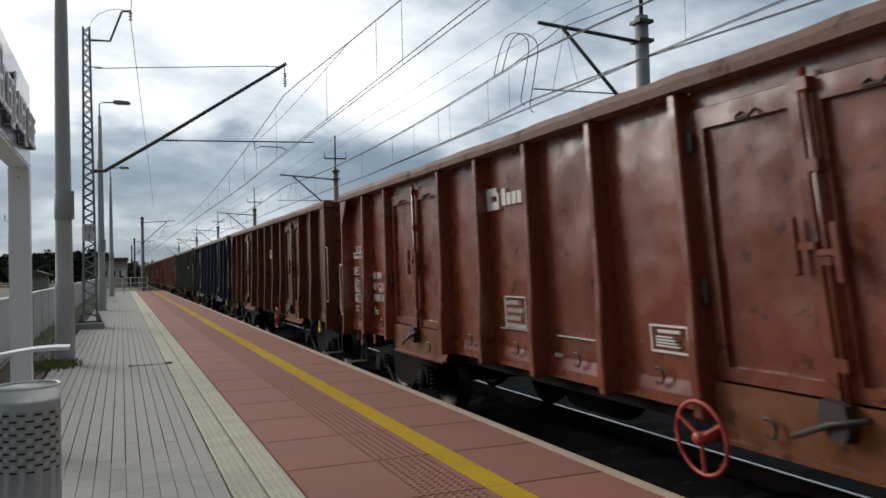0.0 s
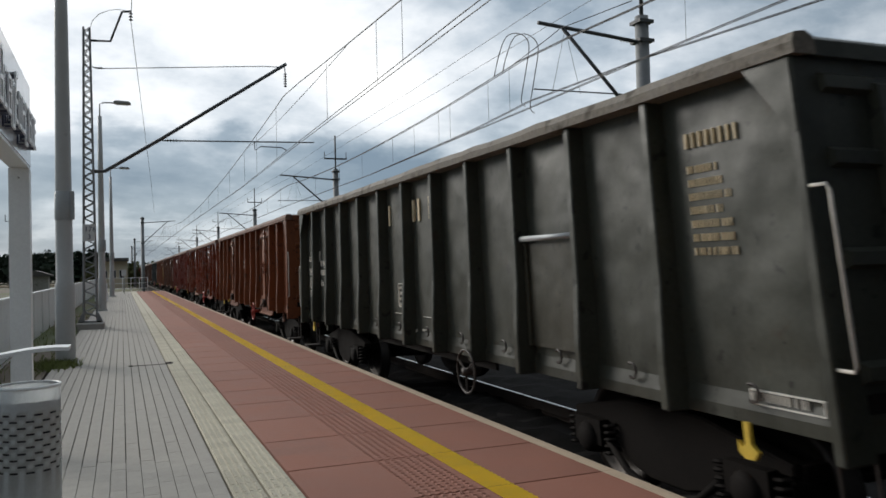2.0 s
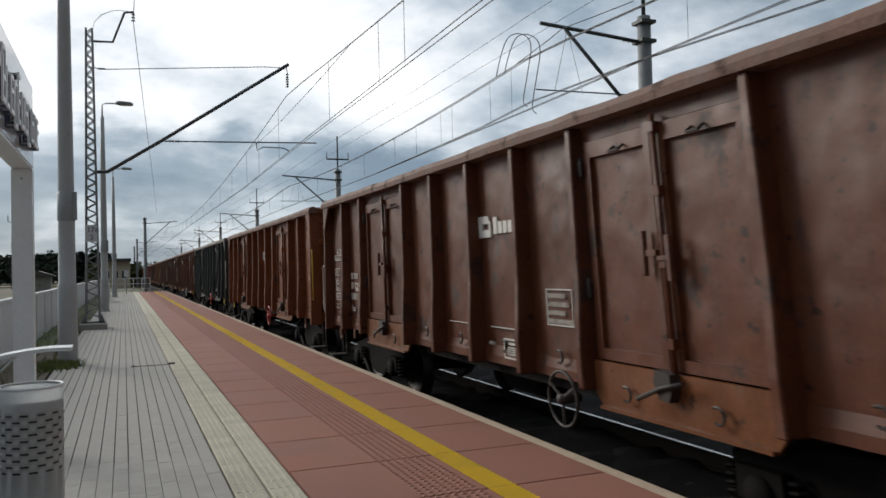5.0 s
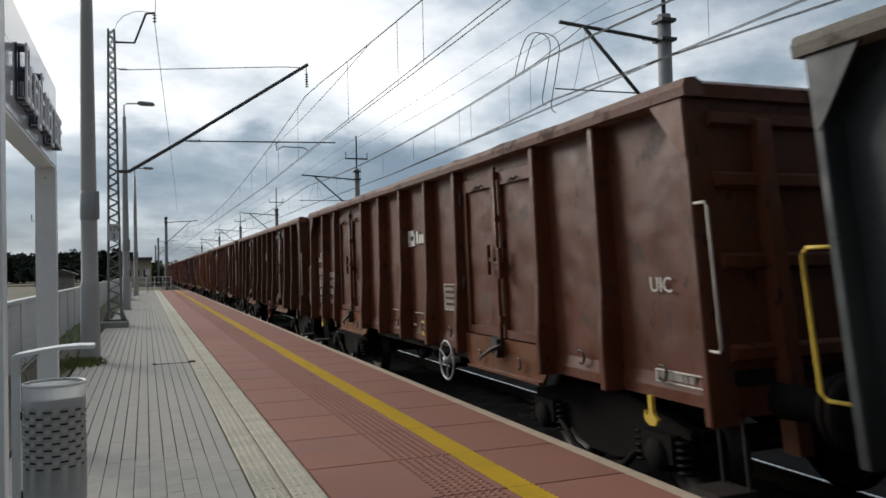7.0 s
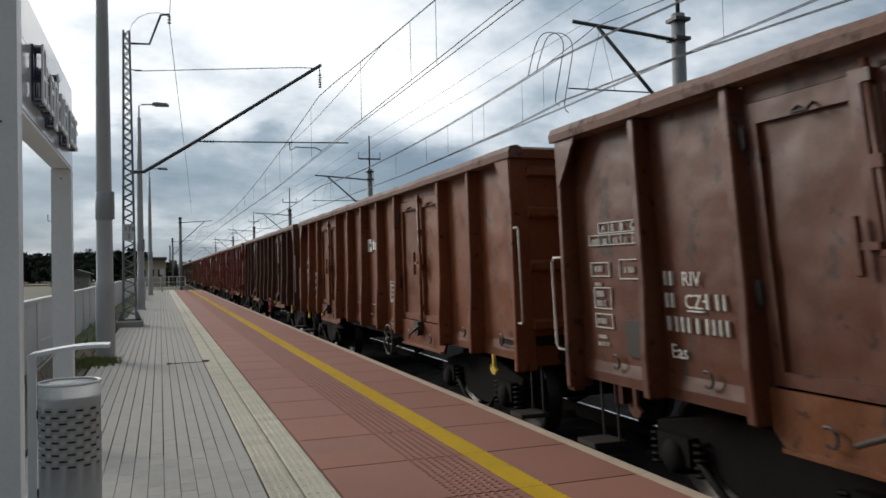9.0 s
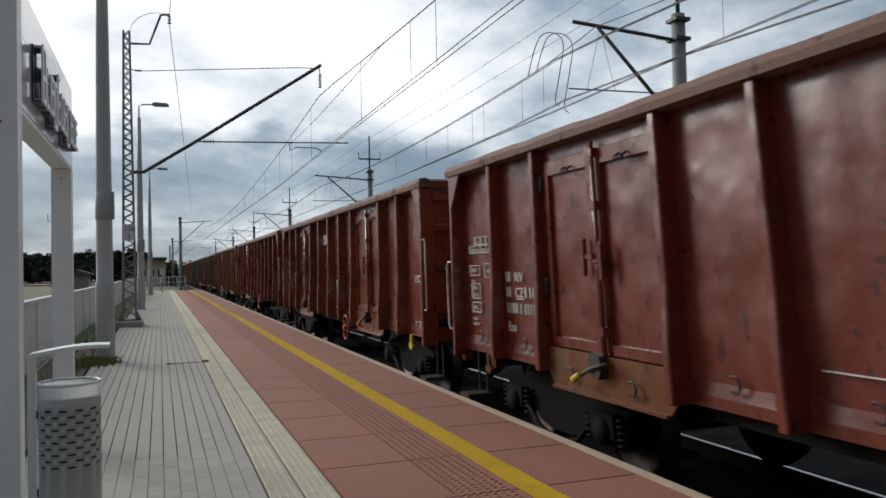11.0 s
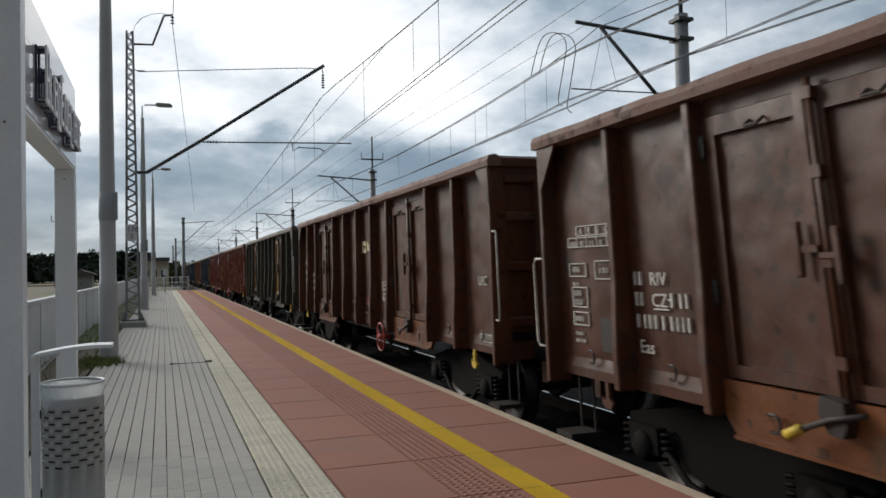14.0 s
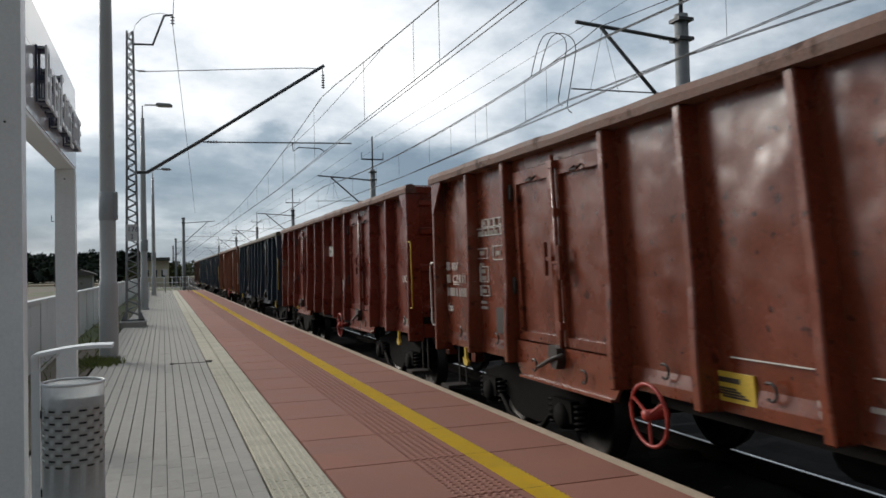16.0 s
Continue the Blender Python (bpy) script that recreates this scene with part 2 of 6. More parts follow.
M = {
    "brown_a": paint("red_brown_paint", (0.172, 0.039, 0.016), stain_at=0.66, rough=0.27, coat=0.28),
    "brown_b": paint("worn_brown_paint", (0.108, 0.034, 0.015), stain_at=0.57),
    "brown_c": paint("orange_brown_paint", (0.172, 0.052, 0.018), stain_at=0.63),
    "brown_d": paint("dark_brown_paint", (0.084, 0.029, 0.014), stain_at=0.55),
    "brown_e": paint("dull_red_paint", (0.152, 0.026, 0.013), stain_at=0.68, rough=0.30, coat=0.25),
    "blue_dark": paint("dark_blue_grey_paint", (0.016, 0.031, 0.050), stain=(0.02, 0.03, 0.04), stain_at=0.62),
    # the posts' shade is put into this navy, darker than the blue sheets
    "shaded_navy_paint": paint("shaded_navy_paint", (0.008, 0.021, 0.050), stain=(0.015, 0.025, 0.045), stain_at=0.62),
    "blue": paint("blue_paint", (0.012, 0.047, 0.145), stain=(0.02, 0.04, 0.08), stain_at=0.62),
    "grey": paint("dark_grey_paint", (0.029, 0.035, 0.037), stain=(0.05, 0.03, 0.02), stain_at=0.68),
    "olive": paint("olive_grey_paint", (0.041, 0.044, 0.034), stain=(0.04, 0.03, 0.02), stain_at=0.64),
    "slate": paint("slate_green_paint", (0.043, 0.041, 0.028), stain=(0.10, 0.05, 0.02), stain_at=0.64),
    "blue_grey": paint("weathered_blue_grey_paint", (0.026, 0.040, 0.058), stain=(0.03, 0.045, 0.07), stain_at=0.62),
    "khaki": paint("pale_khaki_paint", (0.118, 0.100, 0.052), stain=(0.10, 0.07, 0.04), stain_at=0.66),
    "rust_yellow": paint("rusty_yellow_paint", (0.281, 0.162, 0.051), stain=(0.15, 0.06, 0.022), stain_at=0.49, streak=0.3),
    "ochre": paint("ochre_paint", (0.151, 0.050, 0.015), stain=(0.09, 0.045, 0.02), stain_at=0.56),
    "yellow_worn": paint("worn_yellow_paint", (0.306, 0.183, 0.051), stain=(0.12, 0.07, 0.03), stain_at=0.6),
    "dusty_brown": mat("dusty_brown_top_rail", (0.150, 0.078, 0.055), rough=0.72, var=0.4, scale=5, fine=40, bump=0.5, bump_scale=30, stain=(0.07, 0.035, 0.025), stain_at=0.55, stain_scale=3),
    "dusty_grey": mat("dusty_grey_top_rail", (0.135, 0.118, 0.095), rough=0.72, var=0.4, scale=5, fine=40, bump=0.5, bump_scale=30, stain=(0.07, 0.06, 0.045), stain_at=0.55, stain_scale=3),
    "under": mat("sooty_steel", (0.014, 0.012, 0.011), spec=0.08, rough=0.75, var=0.5, scale=8),
    "bogie": mat("greasy_bogie_steel", (0.012, 0.010, 0.009), spec=0.08, rough=0.78, var=0.5, scale=10, stain=(0.03, 0.02, 0.013), stain_at=0.66),
    "wheel": mat("worn_wheel_steel", (0.035, 0.030, 0.027), rough=0.45, metal=0.7, var=0.3),
    "white_mark": mat("white_marking_paint", (0.62, 0.60, 0.55), rough=0.7, var=0.25, scale=14),
    "cream_mark": mat("cream_marking_paint", (0.60, 0.50, 0.33), rough=0.7, var=0.25, scale=14),
    "white_rail": mat("off_white_rail_paint", (0.55, 0.52, 0.47), rough=0.55, var=0.25),
    "yellow_part": mat("yellow_enamel", (0.58, 0.40, 0.045), rough=0.5, var=0.25),
    "red_part": mat("red_enamel", (0.36, 0.042, 0.030), rough=0.45, var=0.2),
    "red_dull": paint("worn_red_patch_paint", (0.234, 0.033, 0.022), stain_at=0.50),
    "dark_part": mat("dark_iron", (0.030, 0.022, 0.018), rough=0.6, var=0.3),
    "paver": mat("grey_concrete_paver", (0.375, 0.355, 0.318), rough=0.88, var=0.16, scale=9, fine=120, bump=0.35, bump_scale=160, rand=0.05),
    "tactile": mat("cream_tactile_concrete", (0.50, 0.465, 0.37), rough=0.85, var=0.16, scale=9, fine=120, bump=0.3, bump_scale=160, rand=0.08),
    "slab": mat("red_concrete_slab", (0.285, 0.118, 0.080), rough=0.80, var=0.17, scale=1.7, fine=150, bump=0.35, bump_scale=190, rand=0.05, stain=(0.245, 0.110, 0.078), stain_at=0.60, stain_scale=0.9, stain_rough=0.8),
    "kerb": mat("pale_kerb_concrete", (0.46, 0.36, 0.26), rough=0.85, var=0.2, bump=0.3, bump_scale=90),
    "line": mat("yellow_safety_line", (0.84, 0.58, 0.024), rough=0.72, var=0.16, scale=5, fine=90, bump=0.25, bump_scale=120, stain=(0.42, 0.30, 0.05), stain_at=0.62),
    "joint": mat("dark_joint_sand", (0.03, 0.026, 0.022), rough=0.95, var=0.4, scale=20),
    "concrete": mat("grey_concrete", (0.33, 0.32, 0.30), rough=0.85, var=0.25, scale=3, fine=60, bump=0.3, stain=(0.2, 0.19, 0.17), stain_at=0.6),
    "parapet": mat("pale_grey_parapet_panel", (0.60, 0.63, 0.63), rough=0.6, var=0.12, scale=2, bump=0.08, stain=(0.50, 0.52, 0.51), stain_at=0.6),
    "galv": mat("galvanised_steel", (0.36, 0.38, 0.39), rough=0.5, metal=0.35, var=0.15, scale=4, bump=0.05),
    "pole": mat("grey_painted_pole", (0.43, 0.44, 0.44), rough=0.5, var=0.12, scale=2.5, bump=0.06, stain=(0.34, 0.335, 0.325), stain_at=0.62),
    "white_paint": mat("white_painted_steel", (0.82, 0.85, 0.86), rough=0.4, var=0.08, scale=2, bump=0.04),
    "board": mat("white_sign_enamel", (0.66, 0.68, 0.69), rough=0.06, spec=0.9, var=0.05, scale=2, bump=0.0),
    "navy": mat("dark_blue_sign_letters", (0.035, 0.045, 0.09), rough=0.4, var=0.1),
    "bin": mat("light_grey_bin_paint", (0.78, 0.81, 0.82), rough=0.45, var=0.08, scale=3, bump=0.05),
    "black": mat("dark_bin_liner", (0.05, 0.055, 0.06), rough=0.9),
    "mast": mat("grey_lattice_steel", (0.22, 0.23, 0.235), rough=0.6, metal=0.2, var=0.25, scale=6),
    "wire": mat("dark_copper_wire", (0.05, 0.052, 0.055), rough=0.6, metal=0.3, var=0.1),
    "arm": mat("dark_bracket_steel", (0.095, 0.10, 0.105), rough=0.6, metal=0.2, var=0.2),
    # stone darker than its own colour: shade under the wagons is put in
    "ballast": mat("shade_darkened_ballast", (0.014, 0.012, 0.011), spec=0.08, rough=0.95, var=0.5, scale=18, fine=70, bump=1.0, bump_scale=22),
    "rail": mat("polished_rail_steel", (0.45, 0.43, 0.41), rough=0.28, metal=1.0, var=0.15),
    "rail_web": mat("rusty_rail_steel", (0.035, 0.022, 0.016), rough=0.85, var=0.4),
    "sleeper": mat("near_black_sleeper_concrete", (0.035, 0.031, 0.028), spec=0.08, rough=0.9, var=0.3),
    "grass": mat("dry_green_grass", (0.085, 0.105, 0.035), rough=0.95, var=0.5, scale=0.4, fine=8, bump=0.6, bump_scale=6, stain=(0.12, 0.095, 0.065), stain_at=0.45, stain_scale=0.06),
    "blade": mat("grass_blade", (0.15, 0.18, 0.05), rough=0.8, var=0.4, scale=9),
    "leaf": mat("dark_pine_foliage", (0.028, 0.045, 0.028), rough=0.9, var=0.5, scale=0.5, fine=4),
    "leaf_b": mat("olive_foliage", (0.075, 0.085, 0.035), rough=0.9, var=0.5, scale=0.5, fine=4),
    "bark": mat("brown_bark", (0.09, 0.06, 0.04), rough=0.95, var=0.4, scale=5),
    "plaster": mat("pale_yellow_plaster", (0.62, 0.56, 0.42), rough=0.85, var=0.12),
    "roof": mat("dark_roof_sheet", (0.09, 0.085, 0.08), rough=0.7, var=0.2),
    "glass": mat("dark_window_glass", (0.03, 0.035, 0.04), rough=0.1, var=0.1, bump=0.0),
    "lamp_glass": mat("lamp_diffuser_glass", (0.55, 0.56, 0.56), rough=0.3, var=0.05, bump=0.0),
}


# ---- mesh helpers ----
def box(bm, x0, x1, y0, y1, z0, z1):
    v = [bm.verts.new(p) for p in ((x0, y0, z0), (x1, y0, z0), (x1, y1, z0), (x0, y1, z0), (x0, y0, z1), (x1, y0, z1), (x1, y1, z1), (x0, y1, z1))]
    for f in ((3, 2, 1, 0), (4, 5, 6, 7), (0, 1, 5, 4), (1, 2, 6, 5), (2, 3, 7, 6), (3, 0, 4, 7)):
        bm.faces.new([v[i] for i in f])
    return v


def prism(bm, outline, axis, a, b):
    """An outline of 2D points drawn out along an axis: 'x' takes (y, z), 'y' takes (x, z), 'z' takes (x, y)."""
    def at(p, d):
        return {"x": (d, p[0], p[1]), "y": (p[0], d, p[1]), "z": (p[0], p[1], d)}[axis]
    A, B = [bm.verts.new(at(p, a)) for p in outline], [bm.verts.new(at(p, b)) for p in outline]
    n = len(outline)
    fs = [bm.faces.new(A), bm.faces.new(B[::-1])]
    for i in range(n):
        fs.append(bm.faces.new((A[i], B[i], B[(i + 1) % n], A[(i + 1) % n])))
    bmesh.ops.recalc_face_normals(bm, faces=fs)


def tube(bm, points, r, seg=6, r_end=None, closed=False):
    """A round bar along a line of points."""
    pts = [Vector(p) for p in points]
    n = len(pts)
    rings = []
    for i, p in enumerate(pts):
        a = pts[(i - 1) % n] if closed or i else pts[0]
        c = pts[(i + 1) % n] if closed or i < n - 1 else pts[-1]
        d = (c - a).normalized()
        up = Vector((0, 0, 1)) if abs(d.z) < 0.9 else Vector((1, 0, 0))
        s = d.cross(up).normalized()
        u = s.cross(d)
        rad = r if r_end is None else r + (r_end - r) * i / max(1, n - 1)
        rings.append([bm.verts.new(p + (s * math.cos(2 * math.pi * k / seg) + u * math.sin(2 * math.pi * k / seg)) * rad) for k in range(seg)])
    for i in range(n if closed else n - 1):
        A, B = rings[i], rings[(i + 1) % n]
        for k in range(seg):
            f = bm.faces.new((A[k], A[(k + 1) % seg], B[(k + 1) % seg], B[k]))
            f.smooth = seg > 5
    if not closed:
        bm.faces.new(rings[0][::-1])
        bm.faces.new(rings[-1])


def lathe(bm, profile, centre, axis="z", seg=20, smooth=True):
    """A turned body: profile of (radius, height) about an axis."""
    rings = []
    for r, h in profile:
        ring = []
        for k in range(seg):
            a = 2 * math.pi * k / seg
            u, v = r * math.cos(a), r * math.sin(a)
            p = {"z": (u, v, h), "x": (h, u, v), "y": (v, h, u)}[axis]
            ring.append(bm.verts.new(Vector(centre) + Vector(p)))
        rings.append(ring)
    for A, B in zip(rings, rings[1:]):
        for k in range(seg):
            f = bm.faces.new((A[k], A[(k + 1) % seg], B[(k + 1) % seg], B[k]))
            f.smooth = smooth
    return rings


def arc(cx, cz, r, a0, a1, n):
    return [(cx + r * math.cos(radians(a0 + (a1 - a0) * i / n)), cz + r * math.sin(radians(a0 + (a1 - a0) * i / n))) for i in range(n + 1)]


def mesh(name, bm, material):
    me = bpy.data.meshes.new(name)
    bm.to_mesh(me)
    bm.free()
    if material is not None:
        me.materials.append(material)
    return me


def part(name, bm, material, parent=None, label=""):
    """Links a bmesh as one mesh object, under a thing or a part where one is given."""
    ob = new(name, mesh(name, bm, material) if isinstance(bm, bmesh.types.BMesh) else bm)
    if parent is not None:
        ob.parent = parent
    return tagged(ob, label)


def bevel(bm, w=0.01, seg=1, angle=40):
    es = [e for e in bm.edges if e.is_manifold and e.calc_face_angle(0) > radians(angle)]
    bmesh.ops.bevel(bm, geom=es, offset=w, segments=seg, affect="EDGES", profile=0.6)


def words(text, size, depth=0.002):
    """A mesh of lettering in the built-in font, lying in the xy plane."""
    cu = bpy.data.curves.new("lettering", "FONT")
    cu.body, cu.size, cu.extrude, cu.resolution_u = text, size, depth, 2
    ob = new("lettering", cu)
    bpy.context.view_layer.update()
    me = bpy.data.meshes.new_from_object(ob.evaluated_get(bpy.context.evaluated_depsgraph_get()))
    bpy.data.objects.remove(ob)
    bpy.data.curves.remove(cu)
    return me


# ---- platform, track and ground ----
EDGE, RAIL_Z, TRACK_X, TRACK2_X = 3.09, -0.55, 4.81, 8.85
P0, P1 = -6.0, 67.5     # the platform's ends along the track


def structure(name, bm, material, label, category):
    return tagged(part(name, bm, material), label, category, kind="structure")


def make_ground():
    bm = bmesh.new()
    xs = [-1500, -300, -80, -30, -12, -6, -3.2, 1.5, 14.5, 18, 30, 80, 300, 1500]
    ys = [-400, -60, -20, 0, 20, 40, 70, 110, 160, 240, 400, 900, 3000]
    grid = [[bm.verts.new((x, y, -1.0 + 0.12 * noise.noise((x * 0.05, y * 0.05, 0)) - (0.0 if -6 < x < 14.5 else 0.15))) for x in xs] for y in ys]
    for A, B in zip(grid, grid[1:]):
        for i in range(len(xs) - 1):
            bm.faces.new((A[i], A[i + 1], B[i + 1], B[i]))
    structure("ground", bm, M["grass"], "dry green and straw-coloured field round the railway", "ground")
    # ballast bed of the two tracks; its near-black colour stands in for shade
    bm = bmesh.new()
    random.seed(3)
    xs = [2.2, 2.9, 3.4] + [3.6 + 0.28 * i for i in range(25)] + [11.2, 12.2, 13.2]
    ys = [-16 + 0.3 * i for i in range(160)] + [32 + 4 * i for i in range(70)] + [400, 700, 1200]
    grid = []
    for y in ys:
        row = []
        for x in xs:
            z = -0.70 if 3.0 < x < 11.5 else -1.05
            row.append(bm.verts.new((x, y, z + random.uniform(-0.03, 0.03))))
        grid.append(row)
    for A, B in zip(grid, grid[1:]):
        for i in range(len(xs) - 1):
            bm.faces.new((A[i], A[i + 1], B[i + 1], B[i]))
    structure("ballast_bed", bm, M["ballast"], "stone ballast under the two tracks, coloured near black for the shade beneath the train", "track bed")
    for tx in (TRACK_X, TRACK2_X):
        for sx in (-0.7535, 0.7535):
            bm = bmesh.new()
            x, z = tx + sx, RAIL_Z
            prism(bm, [(x - 0.07, z - 0.17), (x + 0.07, z - 0.17), (x + 0.07, z - 0.155), (x + 0.012, z - 0.135), (x + 0.012, z - 0.045), (x + 0.035, z - 0.035),
                       (x + 0.035, z - 0.006), (x + 0.028, z), (x - 0.028, z), (x - 0.035, z - 0.006), (x - 0.035, z - 0.035), (x - 0.012, z - 0.045), (x - 0.012, z - 0.135), (x - 0.07, z - 0.155)], "y", -60, 900)
            rail = structure("rail", bm, M["rail_web"], "rusty running rail with a polished head", "rail")
            bm = bmesh.new()
            prism(bm, [(x - 0.026, z + 0.001), (x + 0.026, z + 0.001), (x + 0.022, z + 0.004), (x - 0.022, z + 0.004)], "y", -60, 900)
            part("rail_head", bm, M["rail"], rail, "polished running surface")
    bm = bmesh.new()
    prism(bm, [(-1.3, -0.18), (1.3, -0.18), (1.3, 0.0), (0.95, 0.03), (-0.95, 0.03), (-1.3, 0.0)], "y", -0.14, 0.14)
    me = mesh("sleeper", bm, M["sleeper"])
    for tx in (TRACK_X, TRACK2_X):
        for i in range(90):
            s = tagged(part("sleeper", me, None), "near-black concrete railway sleeper in ballast", "sleeper", "sleepers", "structure")
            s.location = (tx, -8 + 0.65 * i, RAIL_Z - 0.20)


def make_platform():
    bm = bmesh.new()
    box(bm, -1.95, EDGE - 0.14, P0, P1, -1.3, -0.06)
    base = structure("platform", bm, M["joint"], "raised railway platform paved with grey blocks and red slabs", "platform")
    bm = bmesh.new()
    box(bm, EDGE - 0.138, EDGE - 0.06, P0, P1, -1.2, -0.14)
    part("platform_wall", bm, M["concrete"], base)
    # verge between paving and parapet
    bm = bmesh.new()
    box(bm, -1.93, -1.05, P0, P1, -0.05, -0.02)
    part("verge", bm, M["grass"], base)
    # edge slabs, one metre each, with their line and studs
    x0, x1 = 1.05, 2.98
    bm = bmesh.new()
    box(bm, x0 + 0.006, x1, -0.4905, 0.4905, -0.08, 0.0)
    bevel(bm, 0.006)
    slab = mesh("red_slab", bm, M["slab"])
    bm = bmesh.new()
    prism(bm, [(x1 + 0.003, -0.16), (EDGE, -0.16), (EDGE + 0.004, -0.012), (EDGE - 0.01, 0.002), (x1 + 0.003, 0.002)], "y", -0.497, 0.497)
    kerb = mesh("kerb", bm, M["kerb"])
    bm = bmesh.new()
    n = 16
    L, R = [], []
    for i in range(2 * n + 1):
        y = -0.497 + 0.994 * i / (2 * n)
        L.append(bm.verts.new((2.115, y, 0.004)))
        R.append(bm.verts.new((2.315 - (0.012 if i % 2 else 0), y, 0.004)))
    for i in range(2 * n):
        bm.faces.new((L[i], R[i], R[i + 1], L[i + 1]))
    bmesh.ops.solidify(bm, geom=bm.faces[:], thickness=0.003)
    line = mesh("safety_line", bm, M["line"])
    bm = bmesh.new()
    for i in range(16):
        for j in range(7):
            x, y = 1.70 + 0.058 * j, -0.47 + 0.0625 * i
            a = [bm.verts.new((x + u, y + v, 0.0005)) for u, v in ((-0.016, -0.022), (0.016, -0.022), (0.016, 0.022), (-0.016, 0.022))]
            b = [bm.verts.new((x + u, y + v, 0.006)) for u, v in ((-0.010, -0.015), (0.010, -0.015), (0.010, 0.015), (-0.010, 0.015))]
            bm.faces.new(b)
            for k in range(4):
                bm.faces.new((a[k], a[(k + 1) % 4], b[(k + 1) % 4], b[k]))
    studs = mesh("stud_field", bm, M["slab"])
    for i in range(int(P1 - P0)):
        y = P0 + 0.08 + i
        for nm, me in (("red_slab", slab), ("kerb", kerb), ("safety_line", line), ("stud_field", studs)):
            part(nm, me, None, base).location = (0, y, 0)
    # tactile strip: two rows of ribbed tiles
    bm = bmesh.new()
    box(bm, -0.098, 0.098, -0.098, 0.098, -0.06, -0.007)
    for j in range(4):
        x = -0.072 + 0.048 * j
        for y0, y1 in ((-0.09, -0.035), (-0.025, 0.03), (0.04, 0.092)):
            v = box(bm, x - 0.014, x + 0.014, y0, y1, -0.007, 0.003)
            for q in v[4:]:
                q.co.x = x + (q.co.x - x) * 0.7
    tile = mesh("tactile_tile", bm, M["tactile"])
    bm_far = bmesh.new()
    count = 0
    y = P0 + 0.1
    while y < P1:
        for x in (0.731, 0.943):
            if 2.5 < y < 30:
                part("tactile_tile", tile, None, base).location = (x, y, 0)
                count += 1
            else:
                box(bm_far, x - 0.098, x + 0.098, y - 0.098, y + 0.098, -0.06, 0.001)
        y += 0.2
    tagged(part("tactile_tiles_beyond", bm_far, M["tactile"], base), kind="stuff")
    # block paving in courses along the platform
    bm = bmesh.new()
    box(bm, -0.0485, 0.0485, -0.0996, 0.0996, -0.06, 0.0)
    bevel(bm, 0.004)
    blk = mesh("paver", bm, M["paver"])
    rng = random.Random(8)
    verts, faces = [], []
    for c in range(16):
        x = 0.566 - 0.101 * c
        y = P0 + (0.1 if c % 2 else 0.0) + 0.1
        while y < P1:
            z = rng.uniform(-0.0012, 0.0006)
            if 3.0 < y < 6.5:
                ob = part("paver", blk, None, base)
                ob.location = (x, y, z)
            else:
                b = len(verts)
                verts += [(x + sx * 0.0465, y + sy * 0.0997, zz) for zz in (-0.05, z) for sx, sy in ((-1, -1), (1, -1), (1, 1), (-1, 1))]
                faces += [(b + 4, b + 5, b + 6, b + 7), (b, b + 1, b + 5, b + 4), (b + 1, b + 2, b + 6, b + 5), (b + 2, b + 3, b + 7, b + 6), (b + 3, b, b + 4, b + 7)]
            y += 0.2
    me = bpy.data.meshes.new("pavers_beyond")
    me.from_pydata(verts, [], faces)
    me.materials.append(M["paver"])
    tagged(part("pavers_beyond", me, None, base), kind="stuff")
    # drain cover set in the paving
    bm = bmesh.new()
    box(bm, 0.10, 0.70, 12.95, 13.0, 0.002, 0.006)
    box(bm, 0.08, 0.14, 12.9, 13.05, 0.003, 0.008)
    box(bm, 0.62, 0.72, 13.0, 13.2, 0.003, 0.008)
    tagged(part("drain_cover", bm, M["under"]), "narrow dark metal drain cover set in the paving", "drain cover")


def make_parapet():
    """The low pale wall of panels that closes the back of the platform."""
    root = tagged(new("parapet"), "pale grey panelled parapet along the back of the platform", "parapet", kind="structure")
    bm = bmesh.new()
    box(bm, -0.035, 0.035, 0.01, 1.97, -0.02, 0.98)
    bevel(bm, 0.008)
    for k in range(3):
        box(bm, 0.034, 0.040, 0.08, 1.90, 0.10 + 0.30 * k, 0.34 + 0.30 * k)
    panel = mesh("panel", bm, M["parapet"])
    bm = bmesh.new()
    box(bm, -0.05, 0.048, -0.025, 0.025, -0.05, 1.0)
    post = mesh("post", bm, M["parapet"])
    bm = bmesh.new()
    box(bm, -0.06, 0.06, 0.0, 2.0, 0.985, 1.035)
    bevel(bm, 0.012)
    cap = mesh("cap_rail", bm, M["parapet"])
    for i in range(36):
        y = P0 + 2.0 * i
        for nm, me in (("panel", panel), ("post", post), ("cap_rail", cap)):
            part(nm, me, None, root).location = (-1.88, y, 0)


make_ground()
make_platform()
make_parapet()


# ---- the goods train ----
# wagon space: origin on the rail level at the middle, y along the track, x = -1.45 the side towards the platform
HALF, SIDE, PANEL_X = 6.45, -1.45, -1.295
Z0, ZT = 0.99, 3.06          # lower edge of the side, underside of the top rail
POSTS = (-6.41, -5.22, -4.15, -2.13, -1.08, 0.0, 1.08, 2.13, 4.15, 5.22, 6.41)
# posts of the wagon types, and the bays that hold their near and far doors
LAYOUT = {
    "common": (POSTS, 2, 7),
    "long_bays": ((-6.41, -5.25, -4.12, -2.17, -0.84, 0.50, 1.83, 3.12, 5.04, 6.41), 2, 7),
    "close_bays": ((-6.41,) + tuple(-5.08 + 11.49 * i / 11 for i in range(12)), None, None),
}


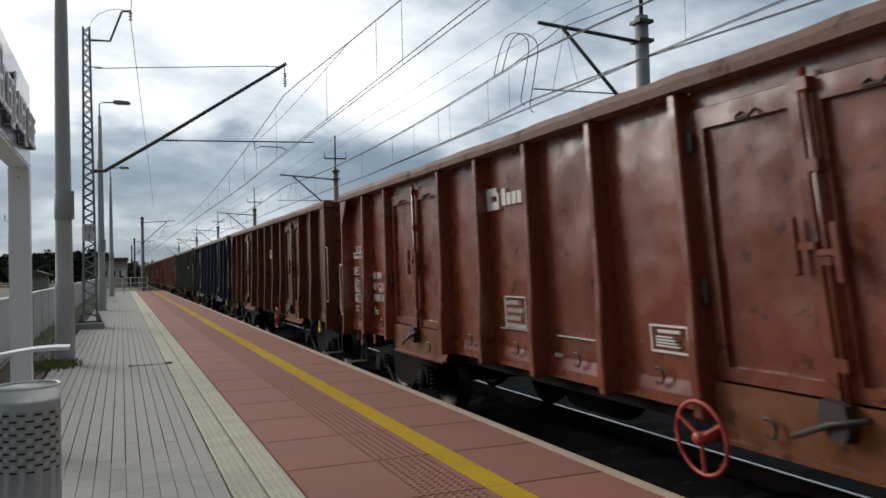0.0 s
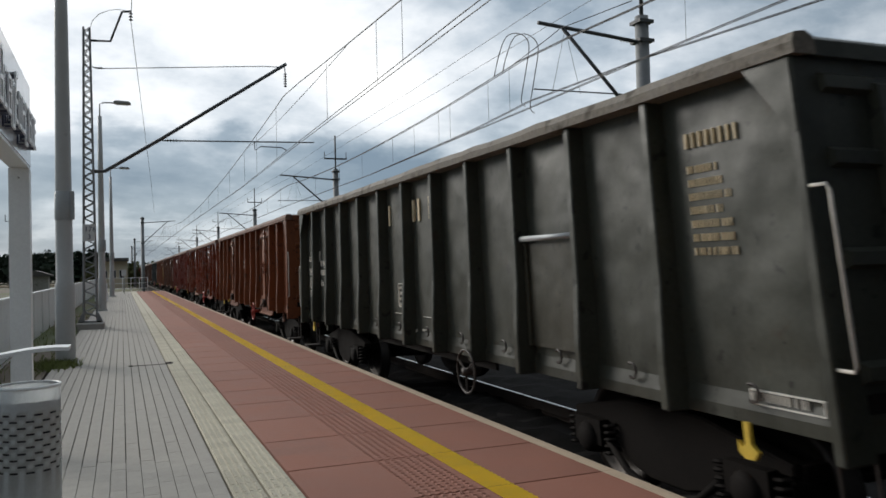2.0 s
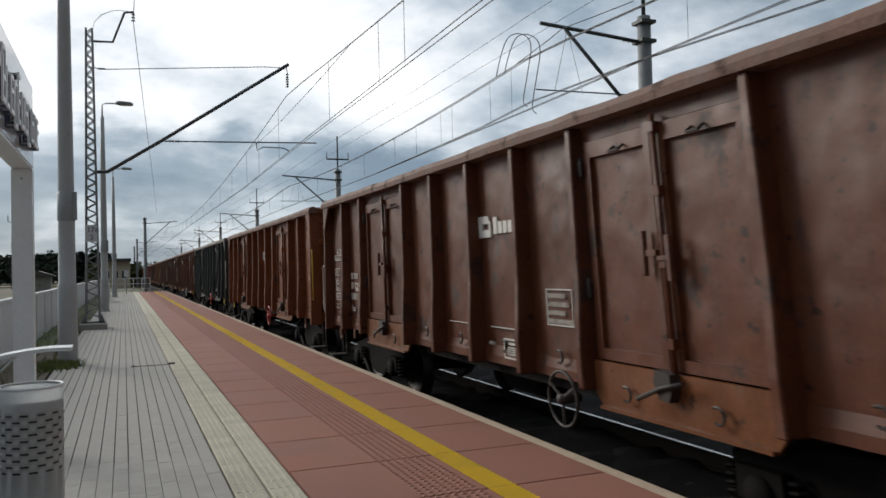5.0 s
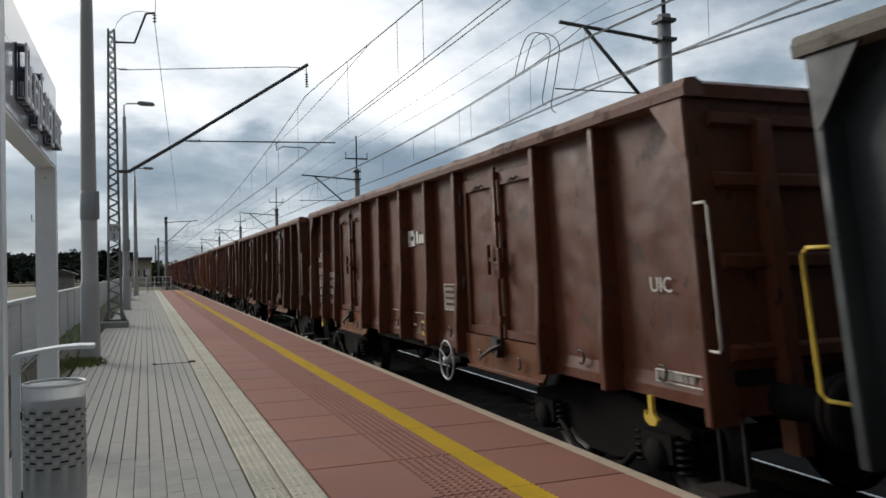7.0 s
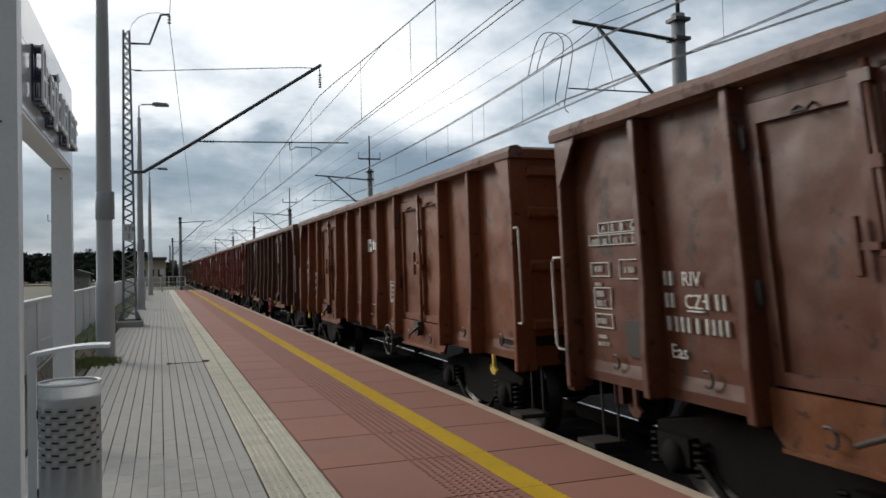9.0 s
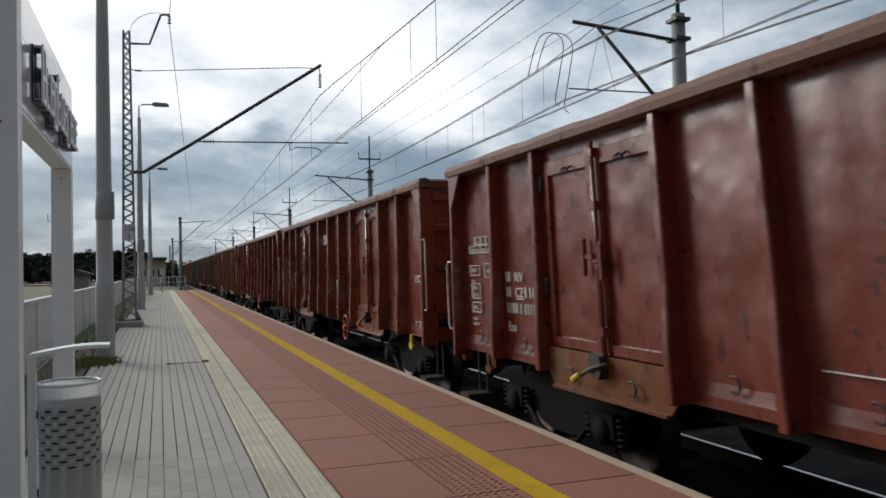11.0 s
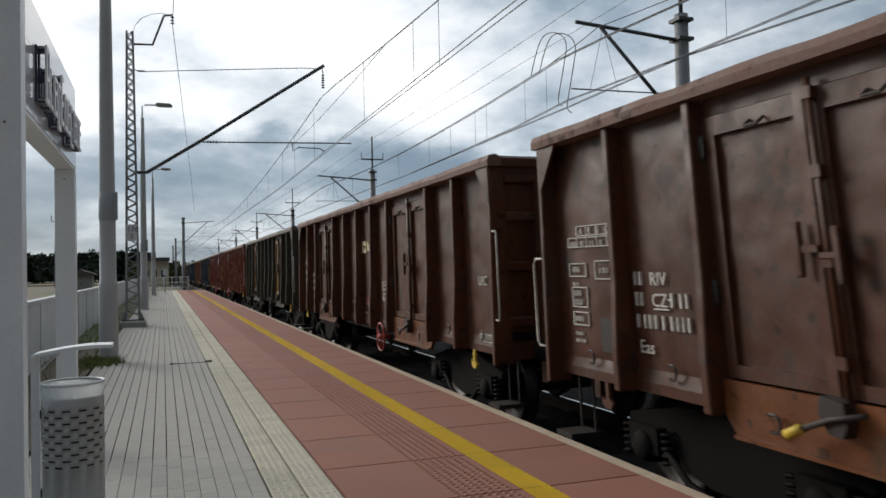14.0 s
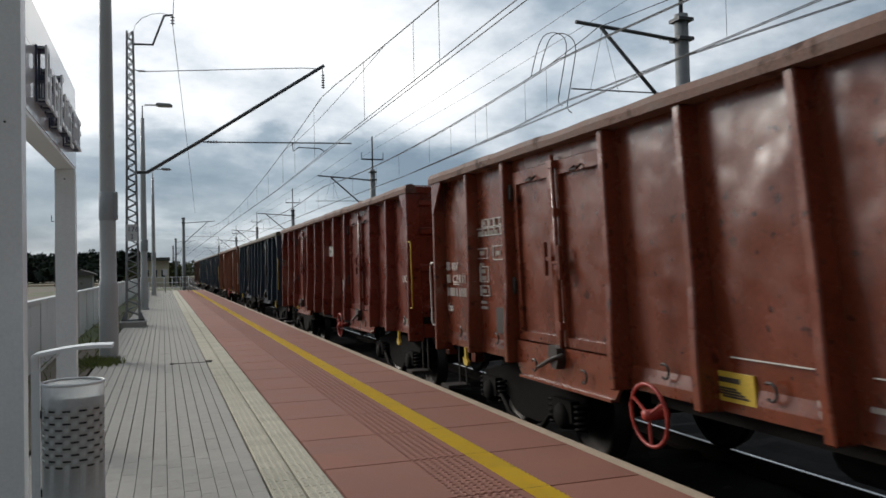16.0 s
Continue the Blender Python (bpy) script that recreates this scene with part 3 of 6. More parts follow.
def panel_mesh(y0, y1, seed):
    """One side sheet between two posts, slightly bulged and dented."""
    bm = bmesh.new()
    rng = random.Random(seed)
    nx, nz = 16, 26
    bulge = rng.uniform(-0.006, 0.018)
    # knocks from loading: mostly pushed outwards
    knocks = [(rng.uniform(0.12, 0.88), rng.uniform(0.12, 0.95), rng.uniform(0.03, 0.09), rng.choice((1, 1, 1, -1)) * rng.uniform(0.003, 0.011)) for _ in range(rng.randint(3, 8))]
    high = ZT + 0.02 - Z0
    rows = []
    for k in range(nz + 1):
        row = []
        for i in range(nx + 1):
            u, w = i / nx, k / nz
            d = bulge * math.sin(math.pi * u) * math.sin(math.pi * min(1, w * 1.05)) + 0.012 * noise.noise((seed * 7.1 + u * 2.2, w * 3.4, seed)) * math.sin(math.pi * u)
            for ku, kw, kr, kd in knocks:
                q = (((u - ku) * (y1 - y0)) ** 2 + ((w - kw) * high) ** 2) / (kr * kr)
                if q < 9:
                    d += kd * math.exp(-q) * math.sin(math.pi * u) ** 0.5
            row.append(bm.verts.new((PANEL_X - d, y0 + (y1 - y0) * u, Z0 + 0.03 + high * w)))
        rows.append(row)
    for A, B in zip(rows, rows[1:]):
        for i in range(nx):
            f = bm.faces.new((A[i + 1], A[i], B[i], B[i + 1]))
            f.smooth = True
    # inner skin gives the sheet its thickness
    a = [bm.verts.new(p) for p in ((PANEL_X + 0.03, y0, Z0 + 0.03), (PANEL_X + 0.03, y1, Z0 + 0.03), (PANEL_X + 0.03, y1, ZT + 0.05), (PANEL_X + 0.03, y0, ZT + 0.05))]
    bm.faces.new(a)
    return mesh("side_panel", bm, M["brown_a"])


def wagon_kit():
    K = {}
    K["panels"] = {}
    for lay, (posts, _, _) in LAYOUT.items():
        for i, (a, b) in enumerate(zip(posts, posts[1:])):
            K["panels"][lay, i] = [panel_mesh(a + 0.02, b - 0.02, i * 3 + s) for s in range(2)]
    # bays of the doors when they are closed by plain sheets
    K["blank"] = {2: [panel_mesh(-4.13, -3.16, 51), panel_mesh(-3.13, -2.16, 52)], 7: [panel_mesh(2.16, 3.13, 53), panel_mesh(3.16, 4.13, 54)]}
    # post: a pressed hat section that deepens towards the sill
    bm = bmesh.new()
    w = 0.042
    prof = [(PANEL_X + 0.02, Z0 - 0.03), (SIDE - 0.03, Z0 - 0.03), (SIDE - 0.03, Z0 + 0.30), (SIDE + 0.002, Z0 + 0.80), (SIDE + 0.015, ZT), (PANEL_X + 0.02, ZT)]
    prism(bm, prof, "y", -w, w)
    bevel(bm, 0.012)
    K["post"] = mesh("side_post", bm, M["brown_a"])
    bm = bmesh.new()
    prism(bm, [(PANEL_X + 0.06, Z0 - 0.10), (SIDE - 0.015, Z0 - 0.10), (SIDE + 0.015, ZT), (PANEL_X + 0.06, ZT)], "y", -0.035, 0.035)
    bevel(bm, 0.01)
    K["corner"] = mesh("corner_post", bm, M["brown_a"])
    bm = bmesh.new()
    prism(bm, [(0.0, ZT), (-0.36, ZT), (-0.03, ZT - 0.42), (0.0, ZT - 0.42)], "x", SIDE + 0.005, SIDE + 0.03)
    K["gusset"] = mesh("corner_gusset", bm, M["brown_a"])
    # top rail: a rounded box section, battered along its edge
    bm = bmesh.new()
    rng = random.Random(5)
    sec = [(-0.07, 0.0), (-0.075, 0.06), (-0.05, 0.115), (0.03, 0.13), (0.085, 0.10), (0.09, 0.0)]
    rings = []
    for i in range(41):
        y = -HALF - 0.05 + (2 * HALF + 0.10) * i / 40
        dx, dz = rng.uniform(-0.005, 0.005), rng.uniform(-0.007, 0.007)
        rings.append([bm.verts.new((SIDE + 0.055 + sx + dx, y, ZT + sz + (dz if sz > 0 else 0))) for sx, sz in sec])
    for A, B in zip(rings, rings[1:]):
        for k in range(6):
            bm.faces.new((A[k], B[k], B[(k + 1) % 6], A[(k + 1) % 6]))
    bm.faces.new(rings[0]); bm.faces.new(rings[-1][::-1])
    bmesh.ops.recalc_face_normals(bm, faces=bm.faces[:])
    K["top_rail"] = mesh("top_rail", bm, M["brown_a"])
    bm = bmesh.new()
    prism(bm, [(-0.06, ZT), (-0.065, ZT + 0.09), (-0.02, ZT + 0.12), (0.07, ZT + 0.10), (0.07, ZT)], "x", -1.36, 1.36)
    K["end_rail"] = mesh("end_rail", bm, M["brown_a"])
    # ends: sheet with two upright and three level stiffeners
    bm = bmesh.new()
    box(bm, -1.27, 1.27, -0.02, 0.02, Z0 - 0.05, ZT)
    K["end"] = mesh("end_wall", bm, M["brown_a"])
    bm = bmesh.new()
    prism(bm, [(-0.02, Z0 - 0.3), (-0.16, Z0 - 0.3), (-0.11, ZT - 0.15), (-0.02, ZT - 0.1)], "x", -0.06, 0.06)
    K["end_post"] = mesh("end_post", bm, M["brown_a"])
    bm = bmesh.new()
    prism(bm, [(-0.02, -0.06), (-0.075, -0.035), (-0.075, 0.035), (-0.02, 0.06)], "x", -1.26, 1.26)
    K["end_stiffener"] = mesh("end_stiffener", bm, M["brown_a"])
    # far side
    bm = bmesh.new()
    box(bm, 1.30, 1.33, -HALF, HALF, Z0, ZT)
    for y in POSTS:
        box(bm, 1.33, 1.45, y - 0.05, y + 0.05, Z0 - 0.03, ZT)
    box(bm, 1.30, 1.46, -HALF, HALF, ZT, ZT + 0.12)
    K["far_side"] = mesh("far_side_wall", bm, M["brown_a"])
    # underframe
    bm = bmesh.new()
    box(bm, -1.24, 1.24, -HALF, HALF, 1.14, 1.24)
    for x in (-0.35, 0.35):
        prism(bm, [(-HALF, 0.95), (-5.6, 0.85), (5.6, 0.85), (HALF, 0.95), (HALF, 1.14), (-HALF, 1.14)], "x", x - 0.07, x + 0.07)
    for y in (-6.3, -4.5, -2.2, 0, 2.2, 4.5, 6.3):
        box(bm, -1.22, 1.22, y - 0.07, y + 0.07, 0.95, 1.14)
    box(bm, -1.21, -1.18, -2.0, 2.0, 0.86, 1.0)
    K["under"] = mesh("underframe", bm, M["under"])
    bm = bmesh.new()
    lathe(bm, [(0.0, -0.42), (0.19, -0.42), (0.21, -0.36), (0.21, 0.36), (0.19, 0.42), (0.0, 0.42)], (-0.55, 0.3, 0.72), "y", 14)
    K["tank"] = mesh("air_tank", bm, M["under"])
    # side sill with lashing rings
    bm = bmesh.new()
    prism(bm, [(PANEL_X + 0.03, Z0 - 0.02), (PANEL_X - 0.022, Z0 - 0.02), (PANEL_X - 0.022, Z0 + 0.06), (PANEL_X - 0.002, Z0 + 0.16), (PANEL_X + 0.03, Z0 + 0.14)], "y", -HALF + 0.06, HALF - 0.06)
    K["sill"] = mesh("side_sill", bm, M["brown_a"])
    bm = bmesh.new()
    pts = [(PANEL_X - 0.05, u, v) for u, v in arc(0, 0, 0.055, 60, 300, 9)]
    tube(bm, pts, 0.011, 5)
    K["ring"] = mesh("lashing_ring", bm, M["dark_part"])
    # sill under a door: a folded plate that hangs lower
    bm = bmesh.new()
    prism(bm, [(-0.955, 1.195), (-0.955, 0.95), (-0.86, 0.84), (0.86, 0.84), (0.955, 0.95), (0.955, 1.195)], "x", PANEL_X - 0.075, PANEL_X - 0.04)
    prism(bm, [(-0.86, 0.86), (0.86, 0.86), (0.86, 0.835), (-0.86, 0.835)], "x", PANEL_X - 0.11, PANEL_X - 0.03)
    K["door_sill"] = mesh("door_sill", bm, M["ochre"])
    # door leaf: frame and sunk sheet
    for side in (-1, 1):
        bm = bmesh.new()
        y0, y1 = (0.03, 0.915)
        x = PANEL_X
        z0, z1 = 1.21, 2.93
        fr = 0.085
        box(bm, x - 0.055, x, y0, y0 + fr, z0, z1)
        box(bm, x - 0.055, x, y1 - fr, y1, z0, z1)
        box(bm, x - 0.054, x - 0.001, y0 + fr, y1 - fr, z0, z0 + fr)
        box(bm, x - 0.054, x - 0.001, y0 + fr, y1 - fr, z1 - 0.13, z1)
        nx, nz = 4, 8
        rows = []
        for k in range(nz + 1):
            rows.append([bm.verts.new((x - 0.018 + 0.014 * noise.noise((i * 0.9, k * 0.8, 3 + side)), y0 + fr + (y1 - y0 - 2 * fr) * i / nx, z0 + fr + (z1 - 0.13 - z0 - fr) * k / nz)) for i in range(nx + 1)])
        for A, B in zip(rows, rows[1:]):
            for i in range(nx):
                f = bm.faces.new((A[i + 1], A[i], B[i], B[i + 1])); f.smooth = True
        for v in bm.verts:
            v.co.y *= side
        bmesh.ops.recalc_face_normals(bm, faces=bm.faces[:])
        K["leaf", side] = mesh("door_leaf", bm, M["brown_a"])
        bm = bmesh.new()
        box(bm, PANEL_X - 0.09, PANEL_X - 0.02, side * 0.94 - 0.03, side * 0.94 + 0.03, -0.06, 0.06)
        tube(bm, [(PANEL_X - 0.075, side * 0.94, -0.09), (PANEL_X - 0.075, side * 0.94, 0.09)], 0.018, 6)
        K["hinge", side] = mesh("hinge", bm, M["dark_part"])
    bm = bmesh.new()
    box(bm, PANEL_X - 0.05, PANEL_X - 0.012, -0.47, 0.47, 1.22, 2.15)
    bevel(bm, 0.012)
    for y in (-0.44, 0.44):
        box(bm, PANEL_X - 0.075, PANEL_X - 0.051, y - 0.03, y + 0.03, 1.22, 2.15)
    K["hatch"] = mesh("hatch_door", bm, M["slate"])
    bm = bmesh.new()
    tube(bm, [(PANEL_X - 0.09, -0.47, 2.19), (PANEL_X - 0.09, 0.47, 2.19)], 0.028, 6)
    K["hatch_bar"] = mesh("hatch_bar", bm, M["galv"])
    # header above the doors
    bm = bmesh.new()
    box(bm, PANEL_X - 0.03, PANEL_X + 0.02, -0.95, 0.95, 2.94, ZT)
    K["header"] = mesh("door_header", bm, M["brown_a"])
    # locking bars and their handles
    bm = bmesh.new()
    box(bm, PANEL_X - 0.075, PANEL_X - 0.045, 0.015, 0.085, 1.14, 2.95)
    tube(bm, [(PANEL_X - 0.085, -0.05, 1.08), (PANEL_X - 0.085, -0.05, 2.99)], 0.022, 8)
    for z in (1.40, 1.95, 2.45, 2.9):
        box(bm, PANEL_X - 0.112, PANEL_X - 0.05, -0.085, -0.015, z - 0.035, z + 0.035)
    K["bar"] = mesh("lock_bar", bm, M["dark_part"])
    bm = bmesh.new()
    for y, z in ((-0.14, 1.98), (0.14, 2.02)):
        prism(bm, [(y - 0.022, z - 0.16), (y + 0.022, z - 0.16), (y + 0.028, z + 0.16), (y - 0.028, z + 0.16)], "x", PANEL_X - 0.13, PANEL_X - 0.09)
        box(bm, PANEL_X - 0.12, PANEL_X - 0.05, min(0, y), max(0, y), z - 0.02, z + 0.02)
    bevel(bm, 0.008)
    K["handle"] = mesh("door_handle", bm, M["dark_part"])
    bm = bmesh.new()
    prism(bm, [(-0.07, 1.20), (0.08, 1.22), (0.11, 1.13), (0.05, 1.02), (-0.04, 1.01), (-0.08, 1.09)], "x", PANEL_X - 0.16, PANEL_X - 0.07)
    tube(bm, [(PANEL_X - 0.17, -0.22, 1.16), (PANEL_X - 0.17, 0.02, 1.10), (PANEL_X - 0.19, 0.26, 1.00)], 0.018, 6)
    K["latch"] = mesh("door_latch", bm, M["dark_part"])
    bm = bmesh.new()
    tube(bm, [(PANEL_X - 0.06, -0.1, 2.84), (PANEL_X - 0.11, -0.1, 2.80), (PANEL_X - 0.11, 0.02, 2.80), (PANEL_X - 0.06, 0.02, 2.84)], 0.011, 5)
    K["grip"] = mesh("grip_ring", bm, M["dark_part"])
    # end handrail, hooks, wheel, buffers, coupling
    bm = bmesh.new()
    tube(bm, [(SIDE + 0.03, -6.39, 2.34), (SIDE + 0.01, -6.56, 2.34), (SIDE + 0.01, -6.58, 2.31), (SIDE + 0.01, -6.58, 1.41), (SIDE + 0.01, -6.56, 1.38), (SIDE + 0.03, -6.39, 1.38)], 0.011, 6)
    K["handrail"] = mesh("handrail", bm, M["white_rail"])
    bm = bmesh.new()
    tube(bm, [(SIDE + 0.05, 6.40, 2.02), (SIDE + 0.03, 6.62, 2.02), (SIDE + 0.03, 6.66, 1.98), (SIDE + 0.03, 6.66, 1.24), (SIDE + 0.03, 6.62, 1.20), (SIDE + 0.05, 6.40, 1.20)], 0.013, 6)
    K["handrail_far"] = mesh("handrail", bm, M["white_rail"])
    bm = bmesh.new()
    prism(bm, [(-0.022, 1.0), (0.022, 1.0), (0.022, 0.87), (0.05, 0.85), (0.08, 0.885), (0.08, 0.82), (0.03, 0.785), (-0.04, 0.79), (-0.075, 0.84), (-0.04, 0.86), (-0.022, 0.88)], "x", SIDE + 0.02, SIDE + 0.05)
    K["hook"] = mesh("tow_hook", bm, M["yellow_part"])
    bm = bmesh.new()
    tube(bm, [(0, u, v) for u, v in arc(0, 0, 0.222, 0, 345, 23)], 0.015, 6, closed=True)
    for a in (30, 150, 270):
        tube(bm, [(0, 0, 0), (0, 0.212 * math.cos(radians(a)), 0.212 * math.sin(radians(a)))], 0.013, 5)
    lathe(bm, [(0.0, -0.04), (0.04, -0.04), (0.04, 0.16), (0.0, 0.16)], (0, 0, 0), "x", 8)
    K["hand_wheel"] = mesh("hand_wheel", bm, M["red_part"])
    bm = bmesh.new()
    lathe(bm, [(0.11, -0.02), (0.13, 0.0), (0.12, 0.12), (0.09, 0.30), (0.085, 0.50), (0.10, 0.53), (0.225, 0.545), (0.235, 0.575), (0.18, 0.595), (0.0, 0.60)], (0, 0, 0), "y", 16)
    K["buffer"] = mesh("buffer", bm, M["under"])
    bm = bmesh.new()
    tube(bm, [(0, 0.0, 0), (0, 0.35, -0.04), (0, 0.62, -0.16)], 0.035, 6)
    tube(bm, [(0, 0.25, -0.05), (0.0, 0.30, -0.22), (0, 0.42, -0.34)], 0.03, 6)
    K["coupling"] = mesh("coupling", bm, M["under"])
    bm = bmesh.new()
    tube(bm, [(0.45, 0.0, -0.05), (0.45, 0.15, -0.12), (0.42, 0.32, -0.34), (0.4, 0.5, -0.30), (0.4, 0.64, -0.16)], 0.025, 6)
    K["hose"] = mesh("brake_hose", bm, M["under"])
    bm = bmesh.new()
    box(bm, -1.42, -1.12, -0.14, 0.14, 0.42, 0.46)
    tube(bm, [(-1.16, -0.12, 0.44), (-1.16, -0.12, 1.05)], 0.014, 5)
    tube(bm, [(-1.16, 0.12, 0.44), (-1.16, 0.12, 1.05)], 0.014, 5)
    K["step"] = mesh("step", bm, M["dark_part"])
    # bogie: pressed side frames, axle boxes, springs
    bm = bmesh.new()
    box(bm, -1.0, 1.0, -0.25, 0.25, 0.62, 0.86)
    for y in (-1.2, 1.2):
        box(bm, -1.0, 1.0, y - 0.05, y + 0.05, 0.60, 0.70)
    K["bogie"] = mesh("bogie", bm, M["bogie"])
    bm = bmesh.new()
    prism(bm, [(-1.22, 0.62), (-0.74, 0.62), (-0.58, 0.46), (-0.40, 0.34), (-0.2, 0.29), (0.2, 0.29), (0.40, 0.34), (0.58, 0.46), (0.74, 0.62), (1.22, 0.62), (1.22, 0.70), (0.72, 0.80), (0.45, 0.86), (-0.45, 0.86), (-0.72, 0.80), (-1.22, 0.70)], "x", -0.07, 0.07)
    bevel(bm, 0.015)
    K["side_frame"] = mesh("side_frame", bm, M["bogie"])
    bm = bmesh.new()
    tube(bm, [(0.0, -0.66, 0.50), (0, -0.40, 0.30), (0, -0.15, 0.24), (0, 0.15, 0.24), (0, 0.40, 0.30), (0, 0.66, 0.50)], 0.03, 6)
    K["brake_rod"] = mesh("brake_rod", bm, M["bogie"])
    bm = bmesh.new()
    prism(bm, [(-0.11, -0.09), (0.11, -0.09), (0.0, 0.11)], "y", -0.012, 0.0)
    K["warning"] = mesh("warning_sign", bm, M["yellow_part"])
    bm = bmesh.new()
    lathe(bm, [(0.0, -0.13), (0.10, -0.13), (0.125, -0.10), (0.14, -0.02), (0.15, 0.10), (0.0, 0.10)], (0, 0, 0), "x", 14)
    box(bm, -0.09, 0.09, -0.19, 0.19, -0.05, 0.16)
    K["axle_box"] = mesh("axle_box", bm, M["bogie"])
    bm = bmesh.new()
    pts = [(0.06 * math.cos(i * 0.9), 0.06 * math.sin(i * 0.9), -0.10 + 0.27 * i / 35) for i in range(36)]
    tube(bm, pts, 0.016, 4)
    K["spring"] = mesh("coil_spring", bm, M["bogie"])
    bm = bmesh.new()
    tube(bm, [(-1.0, 0, 0), (1.0, 0, 0)], 0.08, 10)
    for s in (-1, 1):
        prof = [(0.08, 0.70), (0.13, 0.69), (0.14, 0.725), (0.36, 0.735), (0.38, 0.69), (0.49, 0.685), (0.49, 0.715), (0.46, 0.725), (0.455, 0.815), (0.38, 0.82), (0.36, 0.775), (0.14, 0.765), (0.13, 0.84), (0.08, 0.84)]
        lathe(bm, [(r, s * h) for r, h in prof], (0, 0, 0), "x", 24)
    bmesh.ops.recalc_face_normals(bm, faces=bm.faces[:])
    K["wheelset"] = mesh("wheelset", bm, M["wheel"])
    return K


def marks(rects, material, x=PANEL_X - 0.024):
    """Stencilled marks: flat bars (y0, y1, z0, z1) a hair proud of the sheet."""
    bm = bmesh.new()
    for y0, y1, z0, z1 in rects:
        box(bm, x - 0.0015, x + 0.03, y0, y1, z0, z1)
    return mesh("marking", bm, material)


def frame_rects(y0, y1, z0, z1, t=0.008):
    return [(y0, y1, z0, z0 + t), (y0, y1, z1 - t, z1), (y0, y0 + t, z0 + t, z1 - t), (y1 - t, y1, z0 + t, z1 - t)]


def bar_rows(y_left, z_top, widths, h, gap, rng):
    """Rows of short bars that stand in for stencilled characters; y falls as one reads on."""
    out = []
    for r, n in enumerate(widths):
        y, z = y_left, z_top - r * (h + gap)
        for i in range(n):
            w = h * rng.choice((0.13, 0.17, 0.22))
            out.append((y - w, y, z - h, z))
            y -= w + h * 0.50
            if rng.random() < 0.18:
                y -= h * 0.3
    return out


def text_mark(text, size, y_left, z, material):
    """Letters on the platform side of a wagon: they run towards falling y."""
    me = words(text, size)
    me.transform(Matrix(((0, 0, -1, PANEL_X - 0.026), (-1, 0, 0, y_left), (0, 1, 0, z), (0, 0, 0, 1))))
    me.materials.clear()
    me.materials.append(material)
    return me


